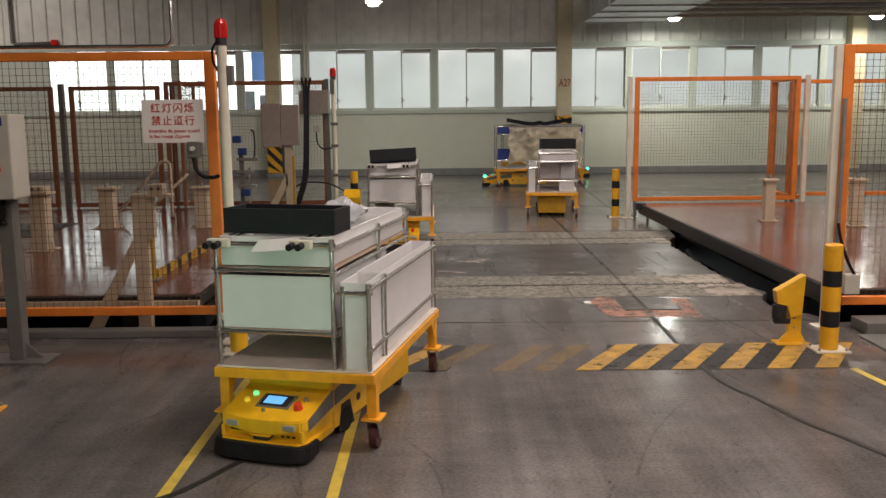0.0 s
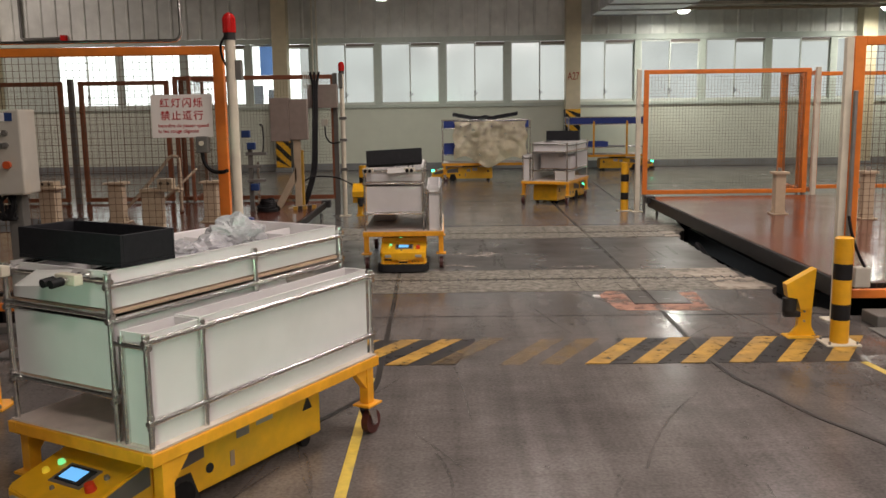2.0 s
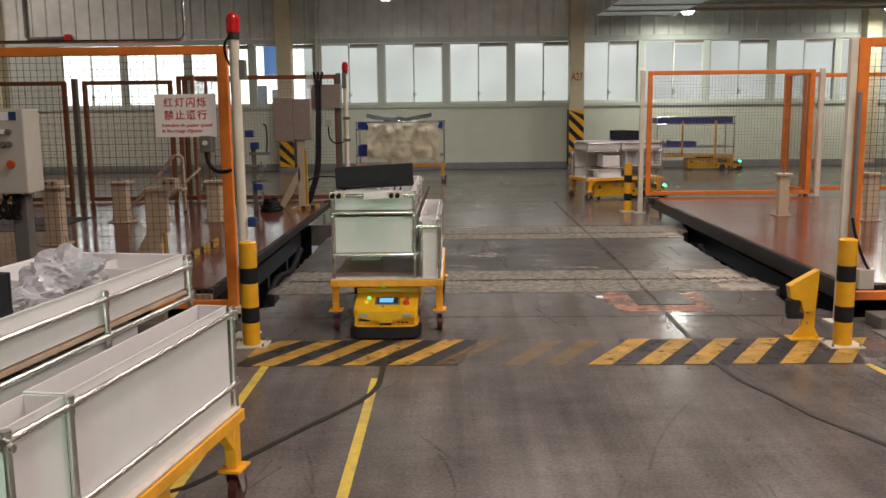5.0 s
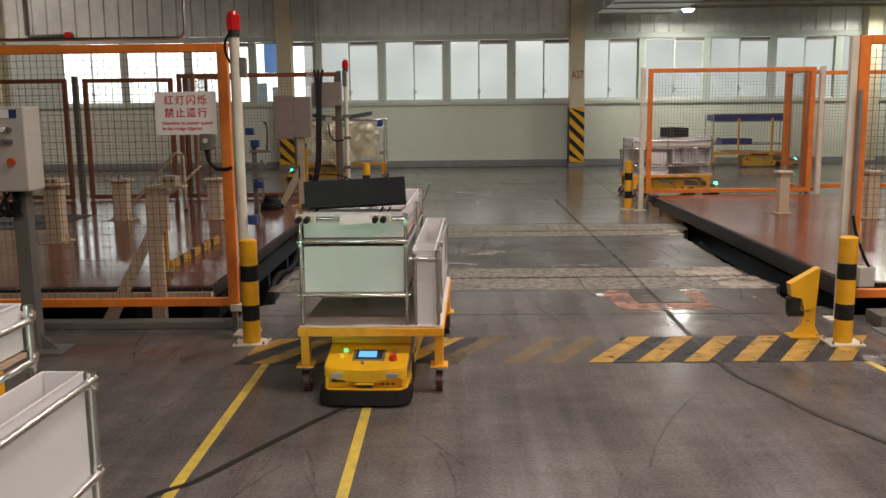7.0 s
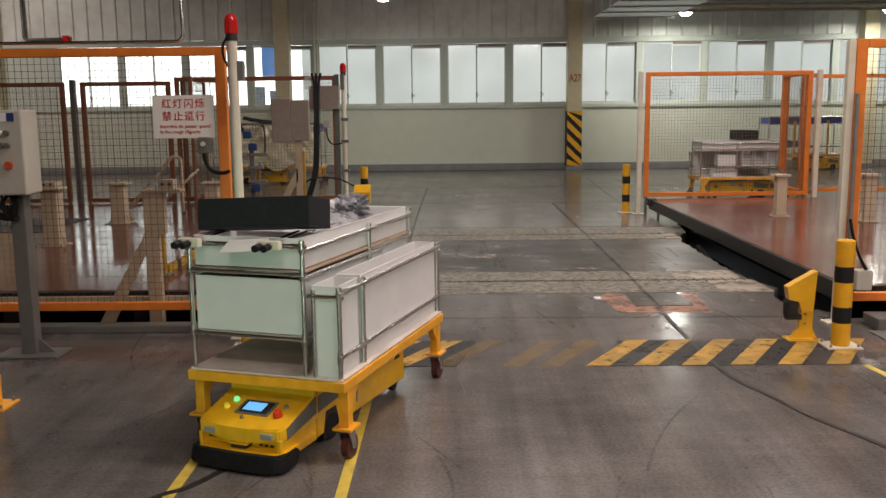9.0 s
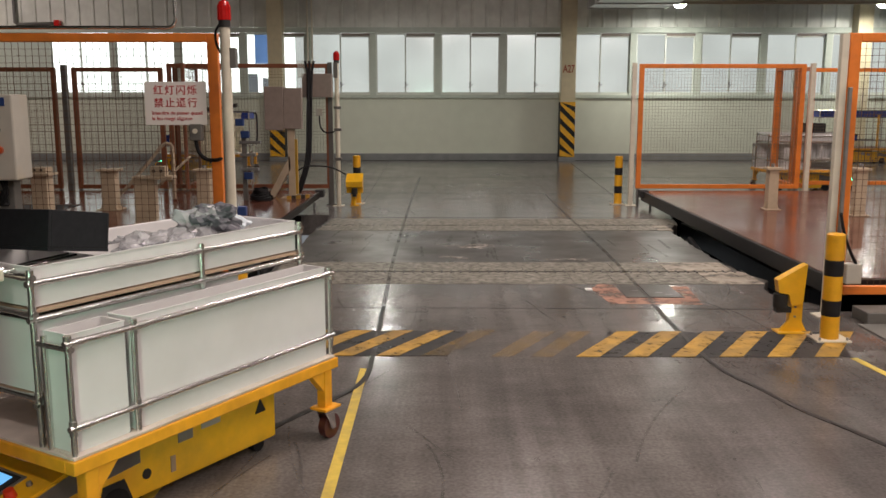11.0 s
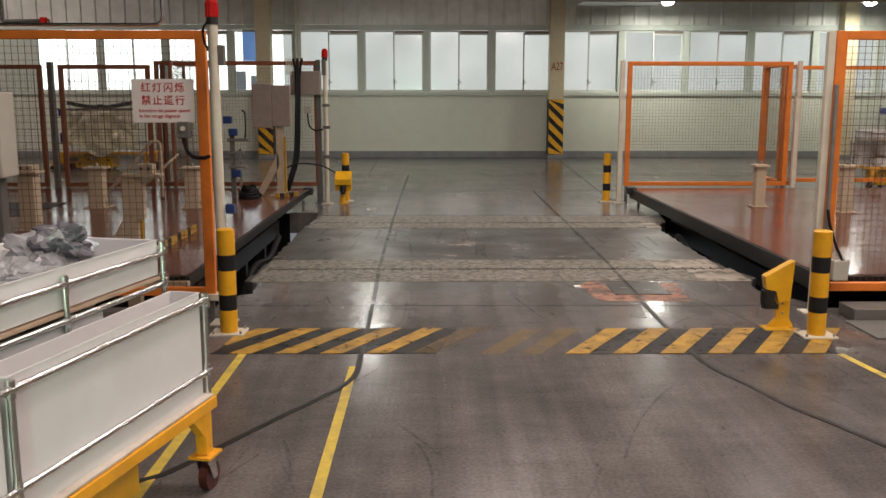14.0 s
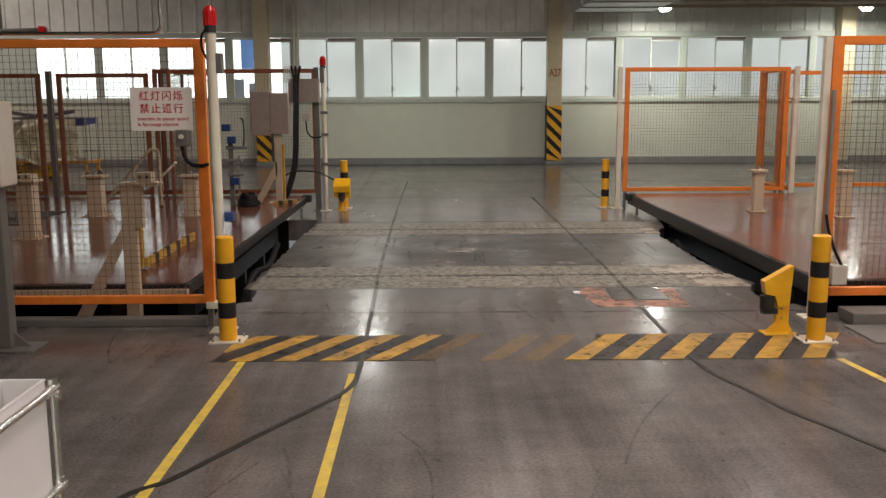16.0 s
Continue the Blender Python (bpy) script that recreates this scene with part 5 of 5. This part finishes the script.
    # push handles and delivery note
    for v in (-0.37, -0.325, 0.055, 0.10):
        bm = bmesh.new()
        rod(bm, (0.45, v, ZT + 0.03), (UF + 0.12, v + 0.004, ZT + 0.012), 0.008, 10)
        hd = part("handle", bm, M["chrome"], t)
        part("grip", made(rod, (UF + 0.11, v, ZT + 0.012), (UF + 0.16, v, ZT + 0.008), 0.017, 12), M["rubber"], hd, "black rubber grip")
    for v in (-0.345, 0.08):
        part("handle_block", made(box, UF + 0.045, UF + 0.085, v - 0.055, v + 0.055, ZT - 0.01, ZT + 0.032, 0.004), M["pole"], t)
    bm = bmesh.new()
    n = 6
    vs = [[bm.verts.new((UF + 0.13 - 0.10 * j + 0.008 * math.sin(i * 0.9), -0.15 + 0.21 * i / n, ZT - 0.02 + 0.045 * j + 0.014 * i / n)) for i in range(n + 1)] for j in range(2)]
    for i in range(n):
        bm.faces.new((vs[0][i], vs[0][i + 1], vs[1][i + 1], vs[1][i]))
    bmesh.ops.solidify(bm, geom=bm.faces[:], thickness=0.001)
    part("delivery_note", bm, M["paper"], t, "curled white paper note")
    return t


def agv(label, front_lamp):
    g = thing("tow_robot", Matrix.Identity(4), label, "guided vehicle", "guided vehicles")
    hw = 0.225
    bm = bmesh.new()
    prism(bm, [(-0.50, 0.05), (0.58, 0.05), (0.58, 0.25), (0.55, 0.315), (-0.47, 0.315), (-0.50, 0.28)], -hw, hw)
    bmesh.ops.bevel(bm, geom=bm.edges[:], offset=0.008, segments=2, affect="EDGES")
    part("body", bm, M["agv_yellow"], g)
    plan = [(0.582, -0.235), (0.885, -0.235), (0.912, -0.215), (0.928, -0.06), (0.928, 0.06), (0.912, 0.215), (0.885, 0.235), (0.582, 0.235)]
    bm = bmesh.new()
    hi = [bm.verts.new((x, y, 0.288 - 0.262 * (x - 0.60))) for x, y in plan]
    lo = [bm.verts.new((x, y, 0.128 + 0.10 * abs(y))) for x, y in plan]
    bm.faces.new(hi)
    bm.faces.new(lo[::-1])
    for i in range(8):
        bm.faces.new((lo[i], lo[(i + 1) % 8], hi[(i + 1) % 8], hi[i]))
    bmesh.ops.bevel(bm, geom=bm.edges[:], offset=0.007, segments=2, affect="EDGES")
    nose = part("nose", bm, M["agv_yellow"], g, "yellow nose with sloping control panel")
    part("recess", made(box, 0.582, 0.872, -0.222, 0.222, 0.06, 0.16), M["agv_yellow"], nose)
    part("ledge", made(box, 0.586, 0.622, -0.236, 0.236, 0.275, 0.322, 0.005), M["agv_yellow"], nose)
    bm = bmesh.new()
    chin = [(0.60, -0.238), (0.88, -0.238), (0.935, -0.21), (0.945, 0.0), (0.935, 0.21), (0.88, 0.238), (0.60, 0.238)]
    lo = [bm.verts.new((x, y, 0.055)) for x, y in chin]
    hi = [bm.verts.new((x, y, 0.098)) for x, y in chin]
    bm.faces.new(lo[::-1])
    bm.faces.new(hi)
    for i in range(7):
        bm.faces.new((lo[i], lo[(i + 1) % 7], hi[(i + 1) % 7], hi[i]))
    bmesh.ops.bevel(bm, geom=bm.edges[:], offset=0.005, segments=2, affect="EDGES")
    part("chin", bm, M["agv_yellow"], nose)
    for sy in (-0.225, 0.205):
        part("cheek", made(box, 0.86, 0.915, sy, sy + 0.02, 0.095, 0.155, 0.004), M["agv_yellow"], nose)
    bm = bmesh.new()
    out = []
    for k in range(13):
        a = -math.pi / 2 + math.pi * k / 12
        out.append((0.905 + 0.085 * max(math.cos(a), 0.0) ** 0.4, 0.262 * math.sin(a)))
    lo = [bm.verts.new((x, y, 0.018)) for x, y in out] + [bm.verts.new((0.82, 0.262, 0.018)), bm.verts.new((0.82, -0.262, 0.018))]
    hi = [bm.verts.new((v.co.x - 0.02, v.co.y, 0.092)) for v in lo]
    n = len(lo)
    bm.faces.new(lo[::-1])
    bm.faces.new(hi)
    for i in range(n):
        bm.faces.new((lo[i], lo[(i + 1) % n], hi[(i + 1) % n], hi[i]))
    bmesh.ops.bevel(bm, geom=bm.edges[:], offset=0.008, segments=2, affect="EDGES")
    part("bumper", bm, M["rubber"], g, "black rubber bumper")
    # control panel on the slope
    slope = math.degrees(math.atan(0.262))
    m = pose(0.765, 0, 0.2455, 0, slope, 0)
    part("panel_bezel", made(box, -0.058, 0.062, -0.085, 0.10, -0.002, 0.004, 0.002, m), M["steel"], nose, "steel bezel")
    part("panel_face", made(box, -0.045, 0.048, -0.068, 0.085, 0.002, 0.007, 0.002, m), M["black"], nose)
    part("screen", made(box, -0.03, 0.034, -0.052, 0.052, 0.005, 0.010, 0, m), M["screen"], nose, "lit blue screen")
    for x, y, mt, r, hgt in ((-0.045, -0.135, "green_button", 0.016, 0.014), (0.02, -0.15, "amber", 0.016, 0.016), (0.045, 0.15, "red_button", 0.024, 0.03), (-0.03, 0.155, "steel", 0.012, 0.014),
                             (0.092, -0.02, "steel", 0.010, 0.012)):
        bm = bmesh.new()
        rod(bm, m @ Vector((x, y, 0.0)), m @ Vector((x, y, hgt)), r, 16, r * 0.8)
        part("button", bm, M[mt], nose)
    for y in (-0.155, 0.155):
        part("front_lamp", made(box, 0.910, 0.928, y - 0.032, y + 0.032, 0.158, 0.186, 0.004), M["silver_label"], nose, "small clear front lamp")
    part("scanner", made(box, 0.865, 0.925, -0.042, 0.042, 0.097, 0.118, 0.005), M["black"], nose)
    part("front_slot", made(box, 0.870, 0.876, -0.195, -0.12, 0.118, 0.138), M["black"], nose)
    part("front_bar", made(box, 0.868, 0.932, -0.052, 0.052, 0.1185, 0.130, 0.004), M["agv_yellow"], nose)
    for y in (0.085, 0.115, 0.145):
        part("vent_hole", made(box, 0.870, 0.876, y, y + 0.018, 0.104, 0.114), M["black"], nose)
    part("emblem", made(rod, (0.920, 0, 0.168), (0.9275, 0, 0.168), 0.024, 16), M["worn_emblem"], nose, "worn round emblem")
    # side details
    for s in (-1, 1):
        y = s * hw
        a, b = sorted((y, y + s * 0.004))
        bm = bmesh.new()
        prism(bm, [(0.30, 0.20), (0.56, 0.18), (0.56, 0.26), (0.30, 0.30)], a, b)
        part("grey_stripe", bm, M["grey_paint"], g, "dark grey side stripe")
        ya, yb = sorted((s * (hw + 0.01), s * (hw + 0.014)))
        bm = bmesh.new()
        prism(bm, [(0.60, 0.19), (0.87, 0.150), (0.875, 0.205), (0.60, 0.275)], ya, yb)
        part("grey_stripe", bm, M["grey_paint"], nose, "dark grey side stripe")
        part("badge", made(box, -0.14, -0.03, a, b, 0.235, 0.30), M["silver_label"], g)
        part("side_handle", made(box, 0.02, 0.10, a, b, 0.215, 0.275), M["steel"], g)
        part("side_slot", made(box, 0.12, 0.145, a, b, 0.10, 0.17), M["plywood"], g)
        part("side_hole", made(rod, (0.27, y, 0.14), (0.27, y + s * 0.004, 0.14), 0.022, 14), M["black"], g)
        bm = bmesh.new()
        prism(bm, [(-0.43, 0.20), (-0.36, 0.20), (-0.395, 0.265)], a, b)
        part("warning_label", bm, M["black"], g)
        bm = bmesh.new()
        prism(bm, [(0.33, 0.02), (0.52, 0.02), (0.48, 0.16), (0.38, 0.16)], a, b)
        part("wheel_arch", bm, M["black"], g)
        part("drive_wheel", made(rod, (0.43, y - s * 0.05, 0.068), (0.43, y + s * 0.006, 0.068), 0.068, 18), M["rubber"], g)
        part("rear_wheel", made(rod, (-0.40, y - s * 0.06, 0.035), (-0.40, y - s * 0.02, 0.035), 0.035, 14), M["rubber"], g)
    # small green glow added where green light gleams on the vehicle
    part("added_gleam", made(box, 0.60, 0.62, -0.05, -0.02, 0.316, 0.322), M["green_gleam"], g, "small green glow added for a gleam of green light")
    part("lift_plate", made(box, -0.2, 0.2, -0.15, 0.15, 0.316, 0.345, 0.004), M["black"], g)
    if front_lamp:
        bm = bmesh.new()
        rod(bm, (0.90, -0.17, 0.20), (0.90, -0.17, 0.245), 0.045, 14, 0.025)
        part("beacon_lens", bm, M["green_led"], g, "lit green beacon")
    return g


def crumple(bm, cx, cy, cz, rx, ry, rz, seed, rough=0.35):
    bmesh.ops.create_icosphere(bm, subdivisions=4, radius=1.0)
    for v in bm.verts:
        p = v.co.copy()
        d = noise.noise(p * 1.6 + Vector((seed, 0, 0))) * rough + abs(noise.noise(p * 4.5 + Vector((0, seed, 0)))) * rough * 0.7
        p *= 0.75 + d
        v.co = (cx + p.x * rx, cy + p.y * ry, cz + max(p.z, -0.35) * rz)


def foam_box(label, h):
    b = thing("foam_box", Matrix.Identity(4), label, "box", "foam boxes")
    t = 0.014
    d, w = 0.14, 0.29
    part("base", made(box, -d, d, -w, w, 0, t), M["foam"], b)
    part("side", made(box, d - t, d, -w, w, t, h, 0.003), M["foam"], b)
    part("side", made(box, -d, -d + t, -w, w, t, h, 0.003), M["foam"], b)
    part("side", made(box, -d + t, d - t, w - t, w, t, h, 0.003), M["foam"], b)
    part("side", made(box, -d + t, d - t, -w, -w + t, t, h, 0.003), M["foam"], b)
    return b


def bag(label, seed, dark):
    b = thing("plastic_bag", Matrix.Identity(4), label, "plastic bag", "plastic bags")
    bm = bmesh.new()
    crumple(bm, 0, 0, 0.04, 0.13, 0.15, 0.11, seed, 0.5)
    part("film", bm, M["bag"], b)
    for dx, dy, s_ in ((0.20, -0.08, 3.1), (0.34, -0.14, 5.2)):
        bm = bmesh.new()
        crumple(bm, dx, dy, 0.0, 0.14, 0.13, 0.07, seed + s_, 0.5)
        part("film", bm, M["bag"], b)
    if dark:
        bm = bmesh.new()
        crumple(bm, -0.20, 0.02, 0.03, 0.16, 0.13, 0.06, seed + 2.4, 0.3)
        part("film", bm, M["bag_blue"], b, "pale blue plastic film")
        bm = bmesh.new()
        crumple(bm, -0.02, 0.05, 0.07, 0.12, 0.13, 0.09, seed + 7.7, 0.6)
        part("bag_filling", bm, M["parts_dark"], b, "dark clips inside the bag")
    return b


def blue_rack(label, laden):
    r = thing("tray_rack", Matrix.Identity(4), label, "rack", "tray racks")
    l2, w2, zf = 1.03, 0.40, 0.42
    for v in (-w2, w2 - 0.05):
        part("frame_beam", made(box, -l2, l2, v, v + 0.05, zf - 0.06, zf, 0.004), M["cart_yellow"], r)
    for u in (-l2, -0.025, l2 - 0.05):
        part("frame_beam", made(box, u, u + 0.05, -w2 + 0.05, w2 - 0.05, zf - 0.06, zf - 0.001, 0.004), M["cart_yellow"], r)
    for u in (-l2 + 0.06, l2 - 0.06):
        for v in (-w2 + 0.03, w2 - 0.03):
            leg = part("leg", made(box, u - 0.03, u + 0.03, v - 0.025, v + 0.025, 0.17, zf - 0.06, 0.003), M["cart_yellow"], r)
            part("foot_plate", made(box, u - 0.06, u + 0.06, v - 0.05, v + 0.05, 0.158, 0.17), M["cart_yellow"], leg)
            caster(r, u, v)
    part("deck_board", made(box, -l2 + 0.01, l2 - 0.01, -w2 + 0.01, w2 - 0.01, zf + 0.001, zf + 0.012), M["deck"], r)
    for u in (-l2 + 0.02, l2 - 0.02):
        for v in (-w2 + 0.02, w2 - 0.02):
            part("post", made(rod, (u, v, zf + 0.012), (u, v, 1.42), 0.016, 10), M["chrome"], r)
    for z in (0.62, 1.22, 1.40):
        for v in (-w2 + 0.02, w2 - 0.02):
            part("rail", made(rod, (-l2, v, z), (l2, v, z), 0.014, 10), M["chrome"], r)
        for u in (-l2 + 0.02, l2 - 0.02):
            part("rail", made(rod, (u, -w2, z), (u, w2, z), 0.014, 10), M["chrome"], r)
    part("tray", made(tub, -l2 + 0.05, l2 - 0.05, -w2 + 0.05, w2 - 0.05, 1.24, 1.39, 0.01, 0.03), M["blue"], r, "long blue plastic tray")
    if laden:
        part("bin", made(tub, 0.68, 0.98, -0.34, 0.34, 0.60, 0.86, 0.01, 0.02), M["blue"], r, "blue plastic bin")
    else:
        part("bin", made(tub, -0.75, 0.05, -0.30, 0.30, 0.60, 0.76, 0.01, 0.02), M["blue"], r, "blue plastic bin")
        for u in (-0.35, 0.52):
            part("upright", made(box, u - 0.025, u + 0.025, -w2 - 0.03, -w2, zf - 0.05, 1.30, 0.003), M["cart_yellow"], r)
    return r


def moulded_panel():
    """A deep-drawn trim panel: a bowed sheet with ribs, bowls and holes' rims."""
    p = thing("moulded_panel", Matrix.Identity(4), "large cream moulded trim panel hung on a rack", "trim panel")
    nx, nz = 64, 44
    bm = bmesh.new()
    grid = []
    for j in range(nz + 1):
        row = []
        for i in range(nx + 1):
            s, q = i / nx, j / nz
            x = (s - 0.5) * 1.66
            z = 0.46 + q * 0.92
            edge = 0.05 * noise.noise(Vector((s * 5.0, 0.3, 1.0))) + 0.10 * math.sin(s * 9.0) * (1 - q)
            z += edge * (1 - q) * 1.2
            x += 0.05 * noise.noise(Vector((q * 4.0, 2.0, 5.0))) * (2 * s - 1)
            y = 0.06 * math.sin(q * 3.0) + 0.20 * noise.noise(Vector((x * 2.4, z * 3.0, 0.0))) + 0.11 * noise.noise(Vector((x * 5.5, z * 6.5, 3.0)))
            for cx, cz, r, dep in ((-0.45, 0.72, 0.22, 0.20), (0.05, 0.66, 0.24, 0.18), (0.48, 0.74, 0.22, -0.16), (0.3, 1.15, 0.13, 0.12), (-0.2, 1.12, 0.16, -0.12), (-0.6, 1.2, 0.12, 0.10)):
                d = math.hypot(x - cx, z - cz) / r
                if d < 1:
                    y += dep * (1 - d * d)
            row.append(bm.verts.new((x, y, z)))
        grid.append(row)
    holes = {(18, 30), (19, 30), (46, 34), (47, 34), (47, 35), (30, 38), (10, 36), (52, 26), (53, 26), (40, 8), (41, 8), (41, 9), (24, 22), (58, 38)}
    for j in range(nz):
        for i in range(nx):
            if (i, j) not in holes:
                bm.faces.new((grid[j][i], grid[j][i + 1], grid[j + 1][i + 1], grid[j + 1][i])).smooth = True
    bmesh.ops.solidify(bm, geom=bm.faces[:], thickness=0.012)
    part("shell", bm, M["cream"], p)
    for x in (-0.5, 0.45):
        part("hook", made(box, x - 0.015, x + 0.015, -0.22, 0.04, 1.30, 1.325), M["steel"], p)
    return p


def dark_trim():
    d = thing("dark_trim", Matrix.Identity(4), "dark ragged trim piece lying on top of a rack", "trim part")
    bm = bmesh.new()
    n = 26
    rows_ = []
    for i in range(n + 1):
        s = i / n
        x = -0.78 + 1.5 * s
        w = 0.10 + 0.07 * noise.noise(Vector((s * 6, 1, 1)))
        z = 0.10 - 0.10 * math.sin(s * 3.0) + 0.05 * noise.noise(Vector((s * 9, 4, 2)))
        rows_.append([bm.verts.new((x, -w, z)), bm.verts.new((x, 0, z + 0.075)), bm.verts.new((x, w, z)), bm.verts.new((x, 0, z - 0.015))])
    for a, b in zip(rows_, rows_[1:]):
        for k in range(4):
            bm.faces.new((a[k], a[(k + 1) % 4], b[(k + 1) % 4], b[k]))
    bm.faces.new(rows_[0][::-1])
    bm.faces.new(rows_[-1])
    part("strip", bm, M["foam"], d)
    return d


# ---- motion of the vehicles: seconds, x, y, heading (0 comes towards the camera, negative turns to its right) ----
A_ROWS = [(0, -0.596, 4.995, -11.9), (0.5, -0.683, 4.766, -18.8), (1, -0.806, 4.508, -23.5), (1.5, -0.958, 4.225, -26.5), (2, -1.115, 3.958, -28.8), (2.5, -1.276, 3.699, -28.4), (3, -1.395, 3.406, -24.9), (3.5, -1.421, 3.308, -21.9), (4, -1.426, 3.242, -18.7), (6.3, -1.470, 2.306, 0.0), (7, -1.550, 1.920, -1.5), (7.6, -1.600, 1.500, -2.0), (9, -1.660, 0.500, -2.0), (16, -1.900, -4.500, -2.0)]
B_ROWS = [(0, -0.529, 11.738, 0.5), (1.5, -0.502, 10.307, 0.6), (3, -0.520, 9.060, 0.6), (3.5, -0.509, 8.641, 0.6), (4, -0.535, 8.118, 0.3), (6.5, -0.452, 6.112, -0.9), (7, -0.471, 5.704, -1.5), (7.5, -0.471, 5.354, -2.9), (8, -0.518, 5.176, -6.9), (8.5, -0.587, 5.006, -12.2), (9, -0.688, 4.811, -17.2), (11.5, -1.370, 3.555, -31.0), (12, -1.417, 3.407, -27.2), (12.5, -1.423, 3.359, -25.5), (13, -1.446, 3.298, -22.5), (13.5, -1.483, 3.166, -17.6), (14, -1.502, 2.977, -12.9), (14.5, -1.522, 2.750, -9.0), (15, -1.500, 2.430, -4.0), (15.5, -1.500, 2.100, -1.0), (16, -1.520, 1.810, 0.5)]
C_ROWS = [(0, 1.86, 15.03, 174), (1.0, 1.84, 15.45, 174), (1.5, 1.84, 15.74, 170), (2.0, 1.90, 15.98, 158), (2.5, 2.05, 16.22, 144), (3.0, 2.24, 16.36, 132),
          (3.5, 2.42, 16.45, 123), (4.0, 2.62, 16.50, 115), (6.5, 3.66, 16.55, 97), (8.0, 4.55, 16.58, 91), (9.2, 5.42, 16.62, 90), (11.3, 6.85, 16.65, 90), (16.0, 10.3, 16.7, 90)]
D_ROWS = [(0, 2.64, 23.9, 90), (1.5, 3.75, 23.9, 90), (3.5, 5.27, 23.9, 90), (6.5, 7.45, 23.9, 90), (9.2, 9.5, 23.9, 90), (11.3, 11.1, 23.9, 90), (16.0, 14.7, 23.9, 90)]
E_ROWS = [(0, 2.28, 20.95, -90), (1.5, 1.18, 20.95, -90), (3.5, -0.19, 20.95, -90), (6.5, -2.28, 20.95, -90), (8.0, -3.32, 20.95, -90), (11.5, -5.88, 20.95, -90), (16.0, -8.95, 20.95, -90)]

train = []
for rows_, gap, dark, seed in ((A_ROWS, False, False, 1.3), (B_ROWS, True, True, 5.9), (C_ROWS, False, None, 0)):
    say = "white tub trolley on a yellow wheeled frame, steel tube rack"
    train.append((trolley(say, gap, dark is None), rows_, pose(0, 0, 0)))
    train.append((agv("low yellow guided vehicle carrying a trolley", dark is None), rows_, pose(0, 0, 0)))
    if dark is None:
        train.append((foam_box("open black foam box lying on the trolley", 0.17), rows_, pose(0.12, -0.10, 1.077, 0, 0, 8)))
    else:
        train.append((foam_box("open black foam box lying tilted on the trolley", 0.15 if dark else 0.125), rows_, pose(0.52, -0.09, 1.082 if dark else 1.074, 2.5 if dark else -0.5, -9 if dark else -1, 4 if dark else 1.5)))
        train.append((bag("crumpled clear plastic bag in the tray", seed, dark), rows_, pose(-0.36 if dark else -0.25, -0.06, 1.02, 0, 0, 20)))
train.append((blue_rack("steel tube rack with blue trays on a yellow frame", False), D_ROWS, pose(0, 0, 0)))
train.append((agv("low yellow guided vehicle carrying a rack", True), D_ROWS, pose(0.35, 0, 0)))
train.append((blue_rack("steel tube rack with blue bins on a yellow frame", True), E_ROWS, pose(0, 0, 0)))
train.append((agv("low yellow guided vehicle carrying a rack", True), E_ROWS, pose(0.35, 0, 0)))
train.append((moulded_panel(), E_ROWS, pose(-0.08, 0.58, 0)))
train.append((dark_trim(), E_ROWS, pose(0.05, 0.3, 1.42)))


def vehicle(x, y, heading):
    return pose(x, y, 0, 0, 0, heading - 90)


def led(rows_):
    """The vehicle below a trolley turns ahead of it: its heading leads by about half a second."""
    out = []
    for i, (t, x, y, h) in enumerate(rows_):
        a, b = rows_[max(i - 1, 0)], rows_[min(i + 1, len(rows_) - 1)]
        lead = 0.55 * (b[3] - a[3]) / (b[0] - a[0])
        out.append((t, x, y, h + max(-7.0, min(7.0, lead))))
    return out


def motions():
    for ob, rows_, seat in train:
        keys = led(rows_) if ob.name.startswith("tow_robot") else rows_
        walk(ob, [(t, vehicle(x, y, h) @ seat) for t, x, y, h in keys])


motions()
